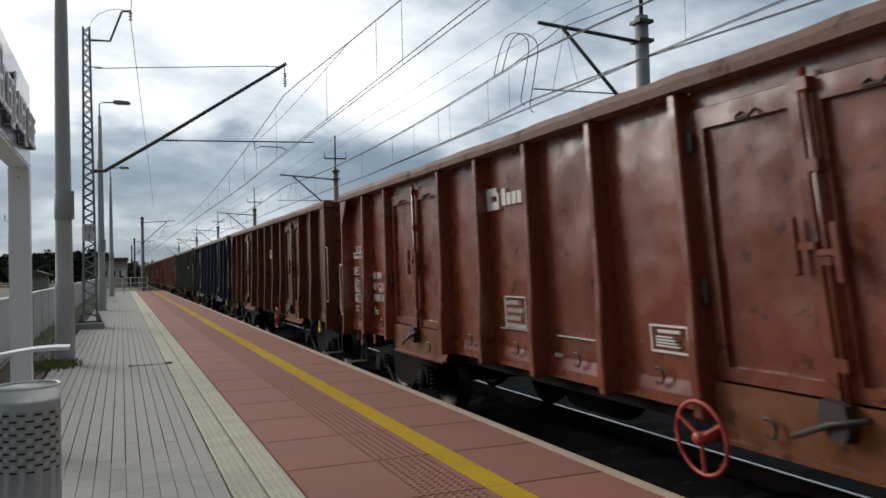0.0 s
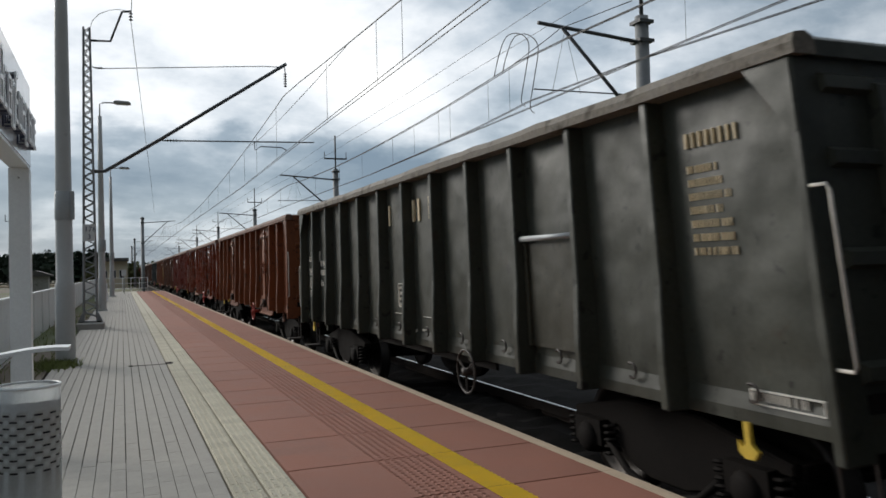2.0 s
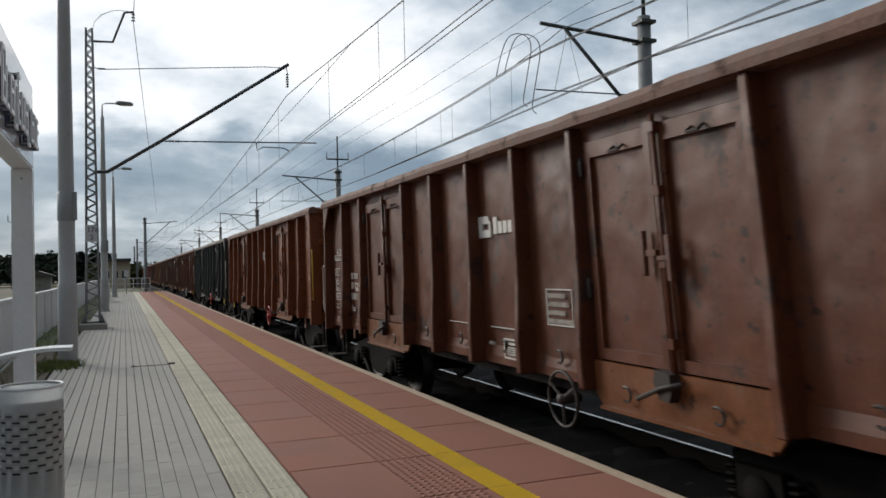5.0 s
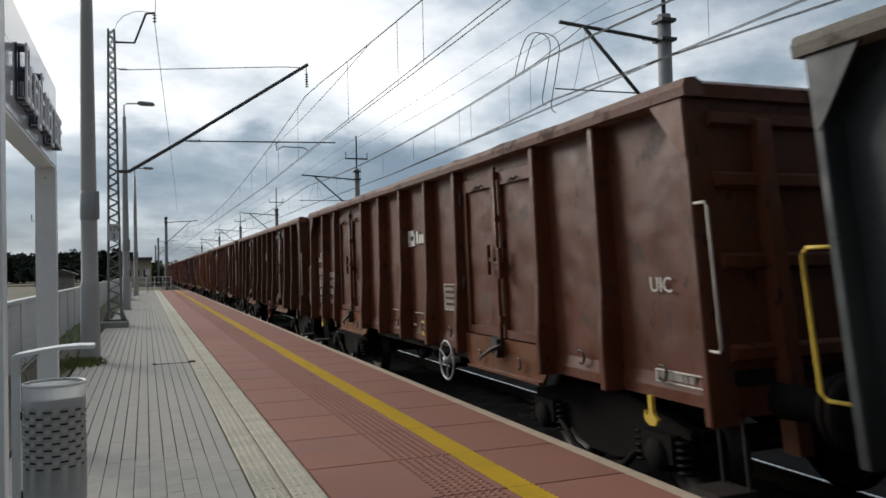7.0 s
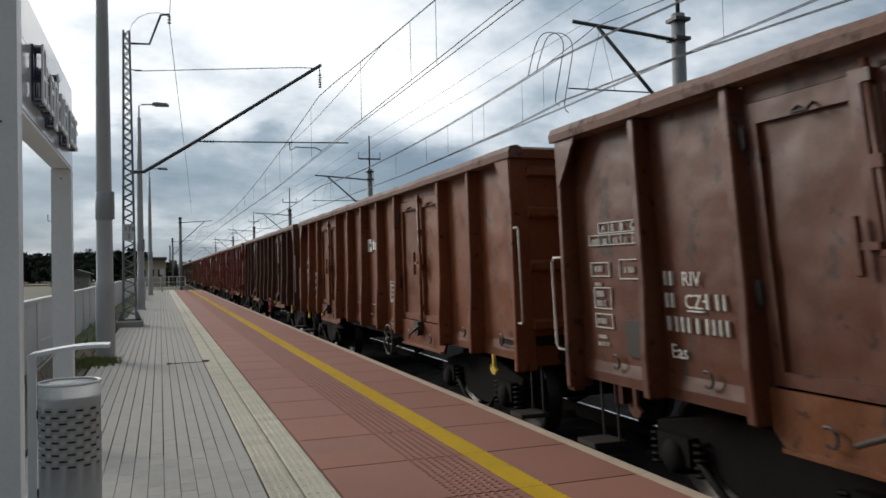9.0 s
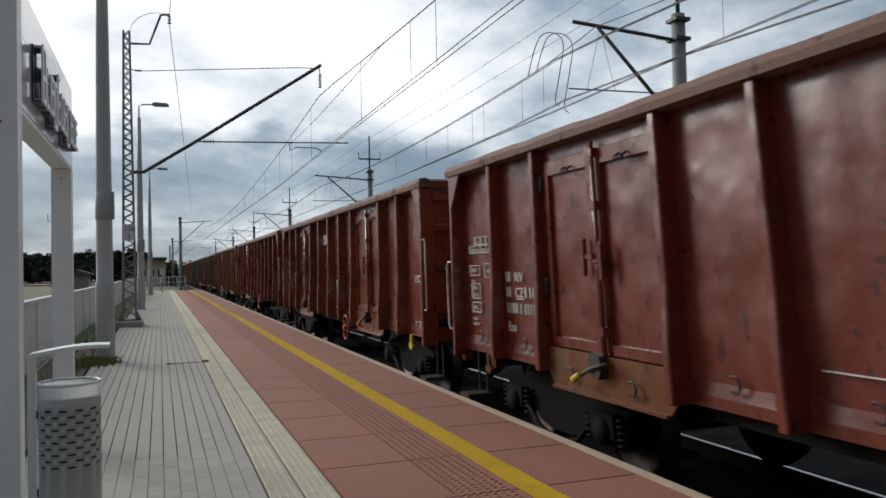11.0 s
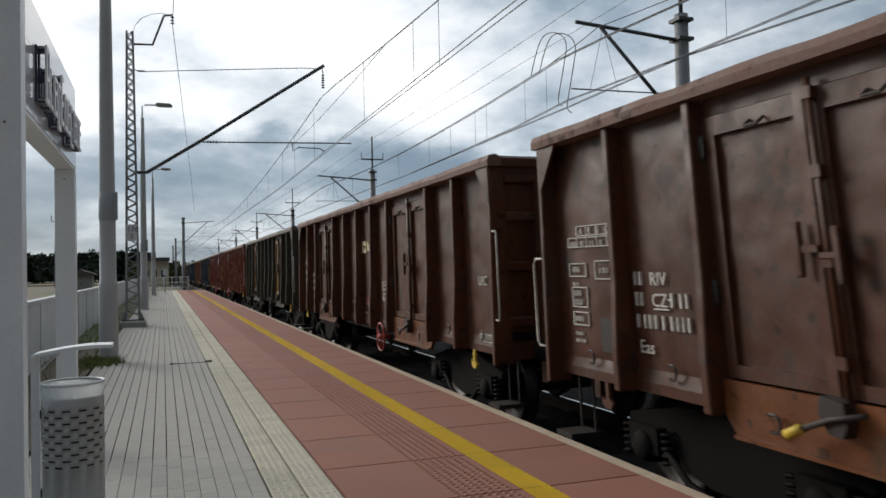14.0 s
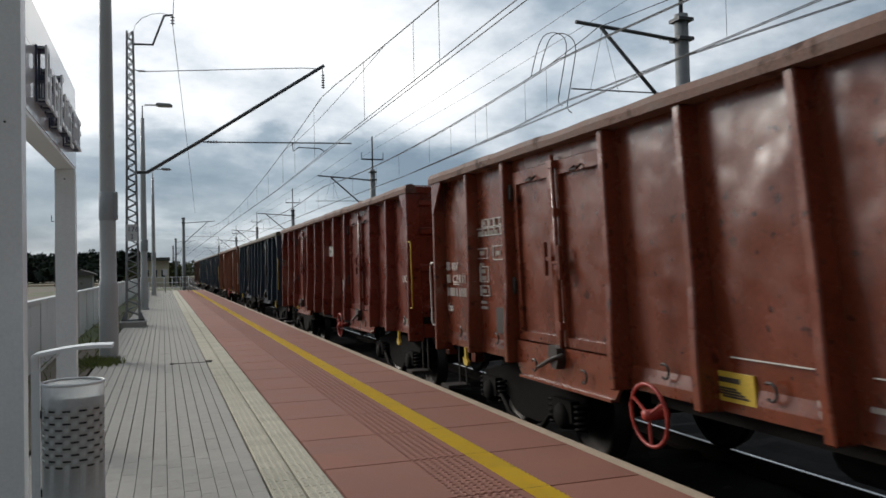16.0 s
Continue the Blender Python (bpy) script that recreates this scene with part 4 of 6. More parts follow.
def marking_kit():
    rng = random.Random(21)
    W, C = M["white_mark"], M["cream_mark"]
    k = {}
    far_table = []
    for z in (2.30, 2.20):
        far_table += frame_rects(5.30, 6.15 if z < 2.25 else 5.98, z - 0.09, z, 0.007) + [(5.30 + 0.17 * i, 5.306 + 0.17 * i, z - 0.083, z - 0.007) for i in range(1, 5)]
    far_table += frame_rects(5.85, 6.15, 1.85, 1.97) + frame_rects(5.35, 5.70, 1.83, 1.99) + frame_rects(5.85, 6.12, 1.58, 1.76) + frame_rects(5.85, 6.12, 1.42, 1.54)
    far_table += bar_rows(6.10, 2.165, (4,), 0.045, 0.03, rng) + bar_rows(5.92, 2.165, (2,), 0.045, 0.03, rng) + bar_rows(5.76, 2.165, (2,), 0.045, 0.03, rng) + bar_rows(5.60, 2.165, (2,), 0.045, 0.03, rng) + bar_rows(5.43, 2.165, (2,), 0.045, 0.03, rng)
    far_table += bar_rows(6.08, 1.94, (4,), 0.05, 0.03, rng) + bar_rows(5.62, 1.93, (4,), 0.05, 0.03, rng) + bar_rows(6.08, 1.50, (5,), 0.045, 0.03, rng)
    far_table += bar_rows(6.10, 1.80, (5,), 0.03, 0.03, rng) + bar_rows(6.08, 1.73, (4, 4), 0.05, 0.03, rng) + bar_rows(6.1, 1.36, (7, 8), 0.03, 0.03, rng)
    k["table"] = marks(far_table, W)
    k["heads"] = text_mark("A    B    B    C", 0.085, 5.93, 2.225, W)
    k["number"] = marks(bar_rows(5.11, 1.735, (2,), 0.105, 0.05, rng) + bar_rows(4.66, 1.735, (3,), 0.105, 0.05, rng) + bar_rows(5.11, 1.565, (4,), 0.105, 0.05, rng) + bar_rows(4.78, 1.565, (5,), 0.105, 0.05, rng), W)
    k["riv"] = text_mark("RIV", 0.145, 4.90, 1.79, W)
    k["cz"] = text_mark("CZ", 0.145, 4.89, 1.63, W)
    k["pl"] = text_mark("PL", 0.145, 4.89, 1.63, W)
    k["dash"] = marks([(4.69, 4.87, 1.607, 1.617), (4.665, 4.69, 1.68, 1.692)], W)
    k["pair"] = marks(bar_rows(5.11, 1.895, (2,), 0.105, 0.05, rng), W)
    k["eas"] = text_mark("Eas", 0.145, 5.09, 1.27, W)
    k["uic"] = text_mark("UIC", 0.16, -5.72, 1.74, W)
    # the operator's mark as a plain split square and five bars
    y = 0.86
    k["logo"] = marks([(y - 0.11, y, 2.30, 2.52), (y - 0.25, y - 0.11, 2.44, 2.52), (y - 0.25, y - 0.11, 2.30, 2.38), (y - 0.29, y - 0.25, 2.30, 2.47)] +
                      [(y - 0.36 - 0.11 * i - 0.085, y - 0.36 - 0.11 * i, 2.33, 2.50 if i == 0 else 2.45) for i in range(4)], W)
    k["logo_low"] = k["logo"].copy()
    k["logo_low"].transform(Matrix.Translation((0, -0.90, -0.05)))
    k["logo"].transform(Matrix.Translation((0, 0, 0.06)))
    k["holder"] = marks(frame_rects(5.42, 5.66, 1.22, 1.50, 0.022) + [(5.44, 5.64, 1.24, 1.48)], M["dark_part"], PANEL_X - 0.026)
    k["grid"] = marks(frame_rects(0.28, 0.72, 1.42, 1.74, 0.009) + bar_rows(0.69, 1.70, (11, 12, 11, 12), 0.040, 0.034, rng), W)
    for nm, dy in (("grid_mid", -1.03), ("grid_near", -2.12)):
        k[nm] = k["grid"].copy()
        k[nm].transform(Matrix.Translation((0, dy, 0)))
    k["end_table"] = marks([(-6.12, -5.72, 1.35 + 0.055 * i, 1.358 + 0.055 * i) for i in range(6)] + [(-5.72 - 0.07 * i, -5.712 - 0.07 * i, 1.35, 1.63) for i in range(6)] + bar_rows(-5.6, 1.27, (12,), 0.04, 0.02, rng), W)
    k["end_plate"] = marks(bar_rows(-5.72, 1.165, (11,), 0.05, 0.02, rng) + frame_rects(-6.24, -5.70, 1.09, 1.18, 0.008), W)
    k["small"] = marks(bar_rows(0.2, 1.16, (5, 4), 0.04, 0.02, rng) + bar_rows(-0.15, 1.18, (6,), 0.03, 0.02, rng) + [(-0.9, -0.2, 1.33, 1.336), (0.2, 0.9, 1.33, 1.336)], W)
    for nm, m in (("plate_white", W), ("plate_yellow", M["yellow_part"])):
        k[nm] = marks([(-0.98, -0.42, 1.08, 1.36)], m, PANEL_X - 0.022)
    k["plate_ink"] = marks([(-0.80, -0.48, 1.26, 1.31)] + [(-0.90 + 0.05 * i, -0.86 + 0.05 * i + 0.3, 1.12 + 0.025 * i, 1.14 + 0.025 * i) for i in range(4)], M["dark_part"], PANEL_X - 0.0245)
    k["frame_ink"] = marks(frame_rects(-0.98, -0.42, 1.08, 1.36, 0.02) + [(-0.84 + 0.03 * i, -0.50, 1.14 + 0.03 * i, 1.155 + 0.03 * i) for i in range(4)] + [(-0.86, -0.54, 1.28, 1.31)], W)
    for nm in ("plate_white", "plate_yellow", "plate_ink", "frame_ink"):
        k[nm].transform(Matrix.Translation((0, -0.19, 0.294)) @ Matrix.Diagonal((1, 0.72, 0.69, 1)))
    bm = bmesh.new()
    tube(bm, [(PANEL_X - 0.185, 0.20, 1.03), (PANEL_X - 0.195, 0.32, 0.97)], 0.03, 6)
    k["tip"] = mesh("lever_tip", bm, M["yellow_part"])
    # large cream and white lettering of the hired wagons, as shapes
    k["blue_logo"] = marks([(0.48 - 0.205 * i - 0.18, 0.48 - 0.205 * i, 2.44, 2.72) for i in range(5)] + [(-0.25 - 0.07 * i - 0.045, -0.25 - 0.07 * i, 2.31, 2.38) for i in range(4)] +
                           [(0.46 - 0.10 * i - 0.10, 0.46 - 0.10 * i, 2.17 + 0.035 * i - 0.003 * i * i - dz, 2.188 + 0.035 * i - 0.003 * i * i - dz) for i in range(7) for dz in (0, 0.035)], C)
    k["blue_text"] = marks(bar_rows(-1.13, 2.72, (17,), 0.095, 0.08, rng) + bar_rows(-1.22, 2.56, (16, 12), 0.058, 0.042, rng) + bar_rows(-1.10, 2.36, (21,), 0.058, 0.042, rng) + bar_rows(-1.22, 2.26, (20,), 0.058, 0.042, rng), W)
    k["cream_letters"] = marks(bar_rows(1.40, 2.82, (3,), 0.28, 0.1, rng) + bar_rows(0.42, 2.82, (4,), 0.28, 0.1, rng) + bar_rows(-0.55, 2.82, (1,), 0.28, 0.1, rng), C)
    k["cream_text"] = marks(bar_rows(-5.35, 2.80, (8,), 0.10, 0.05, rng) + bar_rows(-5.35, 2.58, (8, 10, 12, 9, 11, 11, 10), 0.05, 0.04, rng), C)
    k["repair_a"] = marks([(-5.15, -4.35, 2.25, 2.62), (-6.2, -5.35, 2.05, 2.6), (1.15, 2.0, 1.6, 1.95)], M["blue_grey"], PANEL_X - 0.020)
    k["repair_b"] = marks([(-6.2, -5.4, 1.25, 1.95), (-0.95, -0.2, 1.25, 2.1), (-2.0, -1.2, 2.35, 2.75)], M["khaki"], PANEL_X - 0.020)
    k["white_text"] = marks(bar_rows(-1.25, 2.30, (6, 8, 9, 7, 9, 9, 10), 0.045, 0.04, rng) + bar_rows(-5.45, 2.50, (7,), 0.08, 0.05, rng) + bar_rows(-5.5, 2.34, (8,), 0.06, 0.05, rng) + frame_rects(-5.95, -5.5, 1.55, 1.95, 0.02), W)
    k["pl_large"] = text_mark("PL", 0.24, -5.54, 1.70, W)
    k["red_patch"] = marks([(-0.98, -0.30, 1.30, 1.45)], M["red_dull"], PANEL_X - 0.019)
    return k


def add(me, name, parent, paint_mat=None, at=None, label=""):
    ob = part(name, me, None, parent, label)
    if paint_mat is not None:
        ob.material_slots[0].link = "OBJECT"
        ob.material_slots[0].material = paint_mat
    if at:
        ob.location = at
    return ob


WHEELSETS = []


# how far single marks sit from their usual place, along the wagon and upwards
MARK_SHIFT = {**{(3, nm): (-2.35, 0.10) for nm in ("number", "pl", "dash", "eas")}, (3, "grid"): (0.55, 0.10), (3, "blue_logo"): (-0.08, 0.20),
              (23, "table"): (-0.96, 0.20), (23, "heads"): (-0.96, 0.20), (23, "holder"): (-0.95, 0.0), (23, "plate_yellow"): (1.6, 0.0), (23, "plate_ink"): (1.6, 0.0),
              **{(23, nm): (1.18, 0.13) for nm in ("number", "riv", "cz", "dash", "pair", "eas")},
              (1, "logo"): (0.20, 0.15), (1, "grid"): (0.05, -0.09), (1, "frame_ink"): (-1.03, 0.28), (17, "logo"): (0.20, 0.15), (17, "frame_ink"): (-1.03, 0.28),
              (5, "logo"): (0.30, -0.31), (5, "grid_mid"): (0.0, -0.10), (5, "plate_yellow"): (-0.22, -0.08), (5, "plate_ink"): (-0.22, -0.08), (18, "table"): (-0.96, 0.27), (18, "heads"): (-0.96, 0.27), (12, "plate_white"): (0.15, 0.0), (12, "plate_ink"): (0.15, 0.0), (18, "holder"): (-0.95, 0.0),
              **{(18, nm): (1.18, 0.13) for nm in ("number", "riv", "cz", "dash", "pair", "eas")},
              **{(7, nm): (0.0, 0.08) for nm in ("number", "riv", "cz", "dash", "pair", "eas")},
              **{(4, nm): (0.10, 0.38) for nm in ("number", "pl", "dash", "eas")}}


def make_wagon(K, marks_kit, k, body, doors, sill, near_door, far_door, extra, wheel_mat, label, rng, lay="common", sheets={}, near_doors=None, wheel_y=-1.9):
    root = tagged(new("freight_wagon"), label, "freight wagon", "wagons of the goods train")
    B = M[body]
    add(K["under"], "underframe", root)
    add(K["tank"], "air_tank", root)
    add(K["far_side"], "far_side_wall", root, B)
    add(K["sill"], "side_sill", root, B)
    for end in (-1, 1):
        e = add(K["end"], "end_wall", root, B, (0, end * (HALF - 0.03), 0))
        e.rotation_euler.z = 0 if end < 0 else math.pi
        for x in (-0.85, 0.85):
            add(K["end_post"], "end_post", e, B, (x, 0, 0))
        if k % 2 == 0:
            for x in (-0.62, -0.30):
                add(K["warning"], "warning_sign", e, None, (x if end < 0 else -x, -0.08, 2.22))
        for z in (1.35, 1.95, 2.5, 2.92):
            add(K["end_stiffener"], "end_stiffener", e, B, (0, 0, z))
        add(K["end_rail"], "end_rail", root, B, (0, end * (HALF - 0.02), 0)).rotation_euler.z = 0 if end < 0 else math.pi
        g = add(K["gusset"], "corner_gusset", root, B, (0, end * (HALF - 0.02), 0))
        g.scale.y = end
        for x in (-0.875, 0.875):
            add(K["buffer"], "buffer", root, None, (x, end * HALF, 1.03)).rotation_euler.z = 0 if end > 0 else math.pi
        add(K["coupling"], "coupling", root, None, (0, end * HALF, 1.02)).rotation_euler.z = 0 if end > 0 else math.pi
        add(K["hose"], "brake_hose", root, None, (0, end * HALF, 0.95)).rotation_euler.z = 0 if end > 0 else math.pi
        add(K["step"], "step", root, None, (0, end * 6.25, 0))
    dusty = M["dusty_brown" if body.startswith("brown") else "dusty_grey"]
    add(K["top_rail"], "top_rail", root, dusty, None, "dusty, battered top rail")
    posts, near_bay, far_bay = LAYOUT[lay]
    for i, y in enumerate(posts):
        add(K["corner"] if abs(y) > 6 else K["post"], "corner_post" if abs(y) > 6 else "side_post", root, B, (0, y, 0))
    for i in range(len(posts) - 1):
        yc = (posts[i] + posts[i + 1]) / 2
        sheet = M[sheets.get(i, body)]
        if (i == near_bay and near_door) or (i == far_bay and far_door):
            leaf_paint = M[near_doors if near_doors and i == near_bay else doors]
            add(K["header"], "door_header", root, B, (0, yc, 0))
            for s in (-1, 1):
                leaf = add(K["leaf", s], "door_leaf", root, leaf_paint, (0, yc, 0))
                for z in (1.75, 2.72):
                    add(K["hinge", s], "hinge", leaf, None, (0, 0, z))
                add(K["grip"], "grip_ring", leaf, None, (0, s * 0.45, 0))
            iron = leaf_paint if body.startswith("brown") else M["dark_part"]
            bar = add(K["bar"], "lock_bar", root, iron, (0, yc, 0))
            add(K["handle"], "door_handle", bar, iron)
            add(K["latch"], "door_latch", bar)
            if rng.random() < 0.4:
                add(marks_kit["tip"], "lever_tip", bar)
            add(K["door_sill"], "door_sill", root, M[sill], (0, yc, 0))
            for dy in (-0.45, 0.5):
                add(K["ring"], "lashing_ring", root, None, (-0.065, yc + dy, 0.99))
        elif i in (near_bay, far_bay):
            for me in K["blank"][i]:
                add(me, "side_panel", root, sheet)
            add(K["post"], "side_post", root, B, (0, yc, 0))
        else:
            add(K["panels"][lay, i][rng.randrange(2)], "side_panel", root, sheet)
            add(K["ring"], "lashing_ring", root, None, (0, yc, Z0 + 0.17))
    if lay == "close_bays":
        hatch = add(K["hatch"], "hatch_door", root, M["slate"], (0, (posts[2] + posts[3]) / 2, 0))
        add(K["hatch_bar"], "hatch_bar", hatch)
    add(K["handrail"], "handrail", root, M["white_rail"] if rng.random() < 0.7 else M["yellow_part"])
    add(K["handrail_far"], "handrail", root, M["yellow_part"] if k == 10 else M["white_rail"] if k % 3 else B)
    for y in (-5.75, 5.45):
        add(K["hook"], "tow_hook", root, M["yellow_part"] if rng.random() < 0.6 else M["brown_d"], (0, y, 0))
    add(K["hand_wheel"], "hand_wheel", root, M[wheel_mat], (SIDE - 0.06, wheel_y, 0.86))
    for c in (-4.5, 4.5):
        bogie = add(K["bogie"], "bogie", root, None, (0, c, 0))
        for x in (-1.0, 1.0):
            add(K["side_frame"], "side_frame", bogie, None, (x, 0, 0))
        add(K["brake_rod"], "brake_rod", bogie, None, (-1.12, 0, 0))
        for y in (-0.9, 0.9):
            ws = add(K["wheelset"], "wheelset", bogie, None, (0, y, 0.49))
            WHEELSETS.append(ws)
            add(K["axle_box"], "axle_box", bogie, None, (-1.07, y, 0.49))
            for dy in (-0.26, 0.26):
                add(K["spring"], "coil_spring", bogie, None, (-1.09, y + dy, 0.47))
    if k in (1, 5, 17):
        extra = tuple({"logo_low": "logo", "grid_near": "grid" if k == 1 else "grid_mid"}.get(nm, nm) for nm in extra)
    for nm in extra:
        at = MARK_SHIFT.get((k, nm), (0.0, 0.0))
        ob = add(marks_kit[nm], "marking" if not nm.startswith("plate") else "label_plate", root, M["cream_mark"] if nm == "logo_low" and k in (2, 19, 21) else None, (0, *at))
        if len(ob.data.polygons) > 6:
            tagged(ob, kind="stuff")
    return root


CZ = ("table", "heads", "holder", "number", "riv", "cz", "dash", "pair", "eas", "logo_low", "grid_near", "small", "end_plate")
B1, B2, B3 = "red-brown open goods wagon with worn ribbed steel sides", "rust-brown open goods wagon with scraped ribbed sides", "dark brown weathered open goods wagon with ribbed sides"
# paint, doors, door sill, near door, far door, marks, hand wheel, label
TRAIN = [
    ("brown_a", "brown_a", "ochre", 1, 1, CZ + ("frame_ink", "uic"), "red_part", B1),
    ("brown_b", "brown_b", "ochre", 1, 1, CZ + ("plate_yellow", "plate_ink"), "red_part", B2),
    ("shaded_navy_paint", "yellow_worn", "blue", 1, 1, ("table", "number", "pl", "dash", "eas", "grid", "blue_logo", "blue_text", "end_plate", "uic"), "dark_part", "deep blue open goods wagon with worn yellow doors"),
    ("olive", "olive", "olive", 1, 0, ("table", "number", "pl", "dash", "eas", "grid", "cream_letters", "cream_text", "small", "end_plate"), "dark_part", "olive-grey open goods wagon with cream lettering"),
    ("brown_c", "brown_c", "brown_c", 1, 1, CZ + ("uic", "plate_yellow", "plate_ink"), "red_part", B2),
    ("brown_a", "brown_a", "brown_a", 1, 1, CZ + ("plate_white", "plate_ink", "uic"), "red_part", B1),
    ("brown_e", "brown_e", "ochre", 0, 1, CZ + ("uic", "end_table", "plate_white", "plate_ink"), "red_part", "red-brown open goods wagon with one pair of doors"),
    ("brown_b", "brown_b", "ochre", 1, 1, CZ + ("frame_ink",), "dark_part", B2),
    ("brown_c", "brown_c", "ochre", 1, 1, CZ + ("uic",), "red_part", B2),
    ("grey", "grey", "grey", 1, 1, ("table", "number", "eas", "grid", "cream_text", "uic", "end_plate", "small"), "red_part", "dark grey open goods wagon with cream lettering"),
    ("brown_b", "brown_b", "ochre", 1, 1, CZ + ("plate_yellow", "plate_ink", "uic"), "galv", B2),
    ("brown_d", "brown_d", "ochre", 1, 1, CZ + ("plate_white", "plate_ink", "uic"), "red_dull", B3),
    ("brown_b", "brown_b", "ochre", 1, 1, CZ + ("plate_white", "plate_ink"), "dark_part", B3),
    ("brown_c", "brown_c", "brown_c", 1, 1, CZ + ("end_plate",), "dark_part", B2),
    ("brown_d", "brown_d", "ochre", 1, 1, CZ + ("uic",), "red_part", B3),
    ("brown_e", "brown_e", "ochre", 1, 1, CZ + ("uic", "frame_ink"), "red_part", B1),
    ("brown_a", "brown_a", "brown_a", 1, 1, CZ + ("frame_ink", "uic"), "red_part", B1),
    ("brown_e", "brown_a", "ochre", 0, 1, CZ + ("uic", "end_table", "plate_yellow", "plate_ink"), "red_part", "red-brown open goods wagon with one pair of doors"),
    ("brown_c", "brown_c", "ochre", 1, 1, CZ + ("uic", "plate_white", "plate_ink"), "galv", B2),
    ("brown_d", "brown_d", "ochre", 1, 1, CZ + ("uic", "plate_white", "plate_ink"), "dark_part", B3),
    ("brown_d", "brown_d", "ochre", 1, 1, CZ + ("uic", "red_patch", "plate_white", "plate_ink"), "red_part", "dark brown open goods wagon scraped and patched with red"),
    ("slate", "rust_yellow", "slate", 1, 1, ("table", "holder", "grid", "repair_a", "repair_b", "white_text", "pl_large", "end_plate", "small"), "dark_part", "slate-grey open goods wagon with rusty yellow doors"),
    ("brown_a", "brown_a", "brown_a", 0, 1, tuple(m for m in CZ if m != "logo_low") + ("uic", "end_table", "plate_yellow", "plate_ink"), "red_part", "glossy red-brown open goods wagon with one pair of doors"),
    ("brown_e", "brown_e", "brown_e", 1, 1, CZ + ("uic",), "red_part", B1),
    ("blue_dark", "blue_dark", "blue_dark", 1, 1, ("table", "number", "eas", "grid", "blue_text"), "dark_part", "dark blue-grey open goods wagon with ribbed sides"),
    ("brown_c", "brown_c", "ochre", 1, 1, CZ, "red_part", B2),
    ("blue_dark", "blue_dark", "blue_dark", 1, 1, ("table", "number", "eas", "grid"), "dark_part", "dark blue-grey open goods wagon with ribbed sides"),
    ("blue_dark", "blue_dark", "blue_dark", 1, 1, ("table", "number", "eas", "grid"), "dark_part", "dark blue-grey open goods wagon with ribbed sides"),
    ("brown_d", "brown_d", "ochre", 1, 1, CZ, "red_part", B3),
]
SPEED, PITCH, PHASE = 19.5, 14.04, -1.04 - 6.43
NUDGE = {1: -0.30, 2: -0.33, 3: -0.34, 4: -0.15, 5: 0.10, 6: 0.13, 7: 0.30, 8: 0.30, 9: 0.30, 10: 0.30, 11: 0.22, 12: 0.30, 13: 0.30, 14: 0.15,
         18: -0.12, 19: -0.10, 20: -0.05, 22: -0.07}
SPECIAL = {
    1: dict(wheel_y=-2.18),
    3: dict(lay="long_bays", sheets={0: "blue", 1: "khaki", 2: "blue", 3: "blue", 7: "blue_grey", 9: "blue_grey", 10: "blue_grey", 4: "blue_grey", 5: "blue_grey", 6: "blue_grey", 8: "blue_grey"}, near_doors="blue_grey"),
    4: dict(lay="close_bays"),
    7: dict(wheel_y=1.75),
    19: dict(wheel_y=1.9),
    23: dict(wheel_y=1.6),
    22: dict(sheets={8: "khaki", 9: "khaki", 5: "khaki", 1: "olive", 3: "olive"}),
}
KIT, MARKS = wagon_kit(), marking_kit()
rng_train = random.Random(12)
WAGONS = []
for k, (body, doors, sill, nd, fd, extra, wm, label) in enumerate(TRAIN, 1):
    WAGONS.append((k, make_wagon(KIT, MARKS, k, body, doors, sill, nd, fd, extra, wm, label, rng_train, **SPECIAL.get(k, {}))))


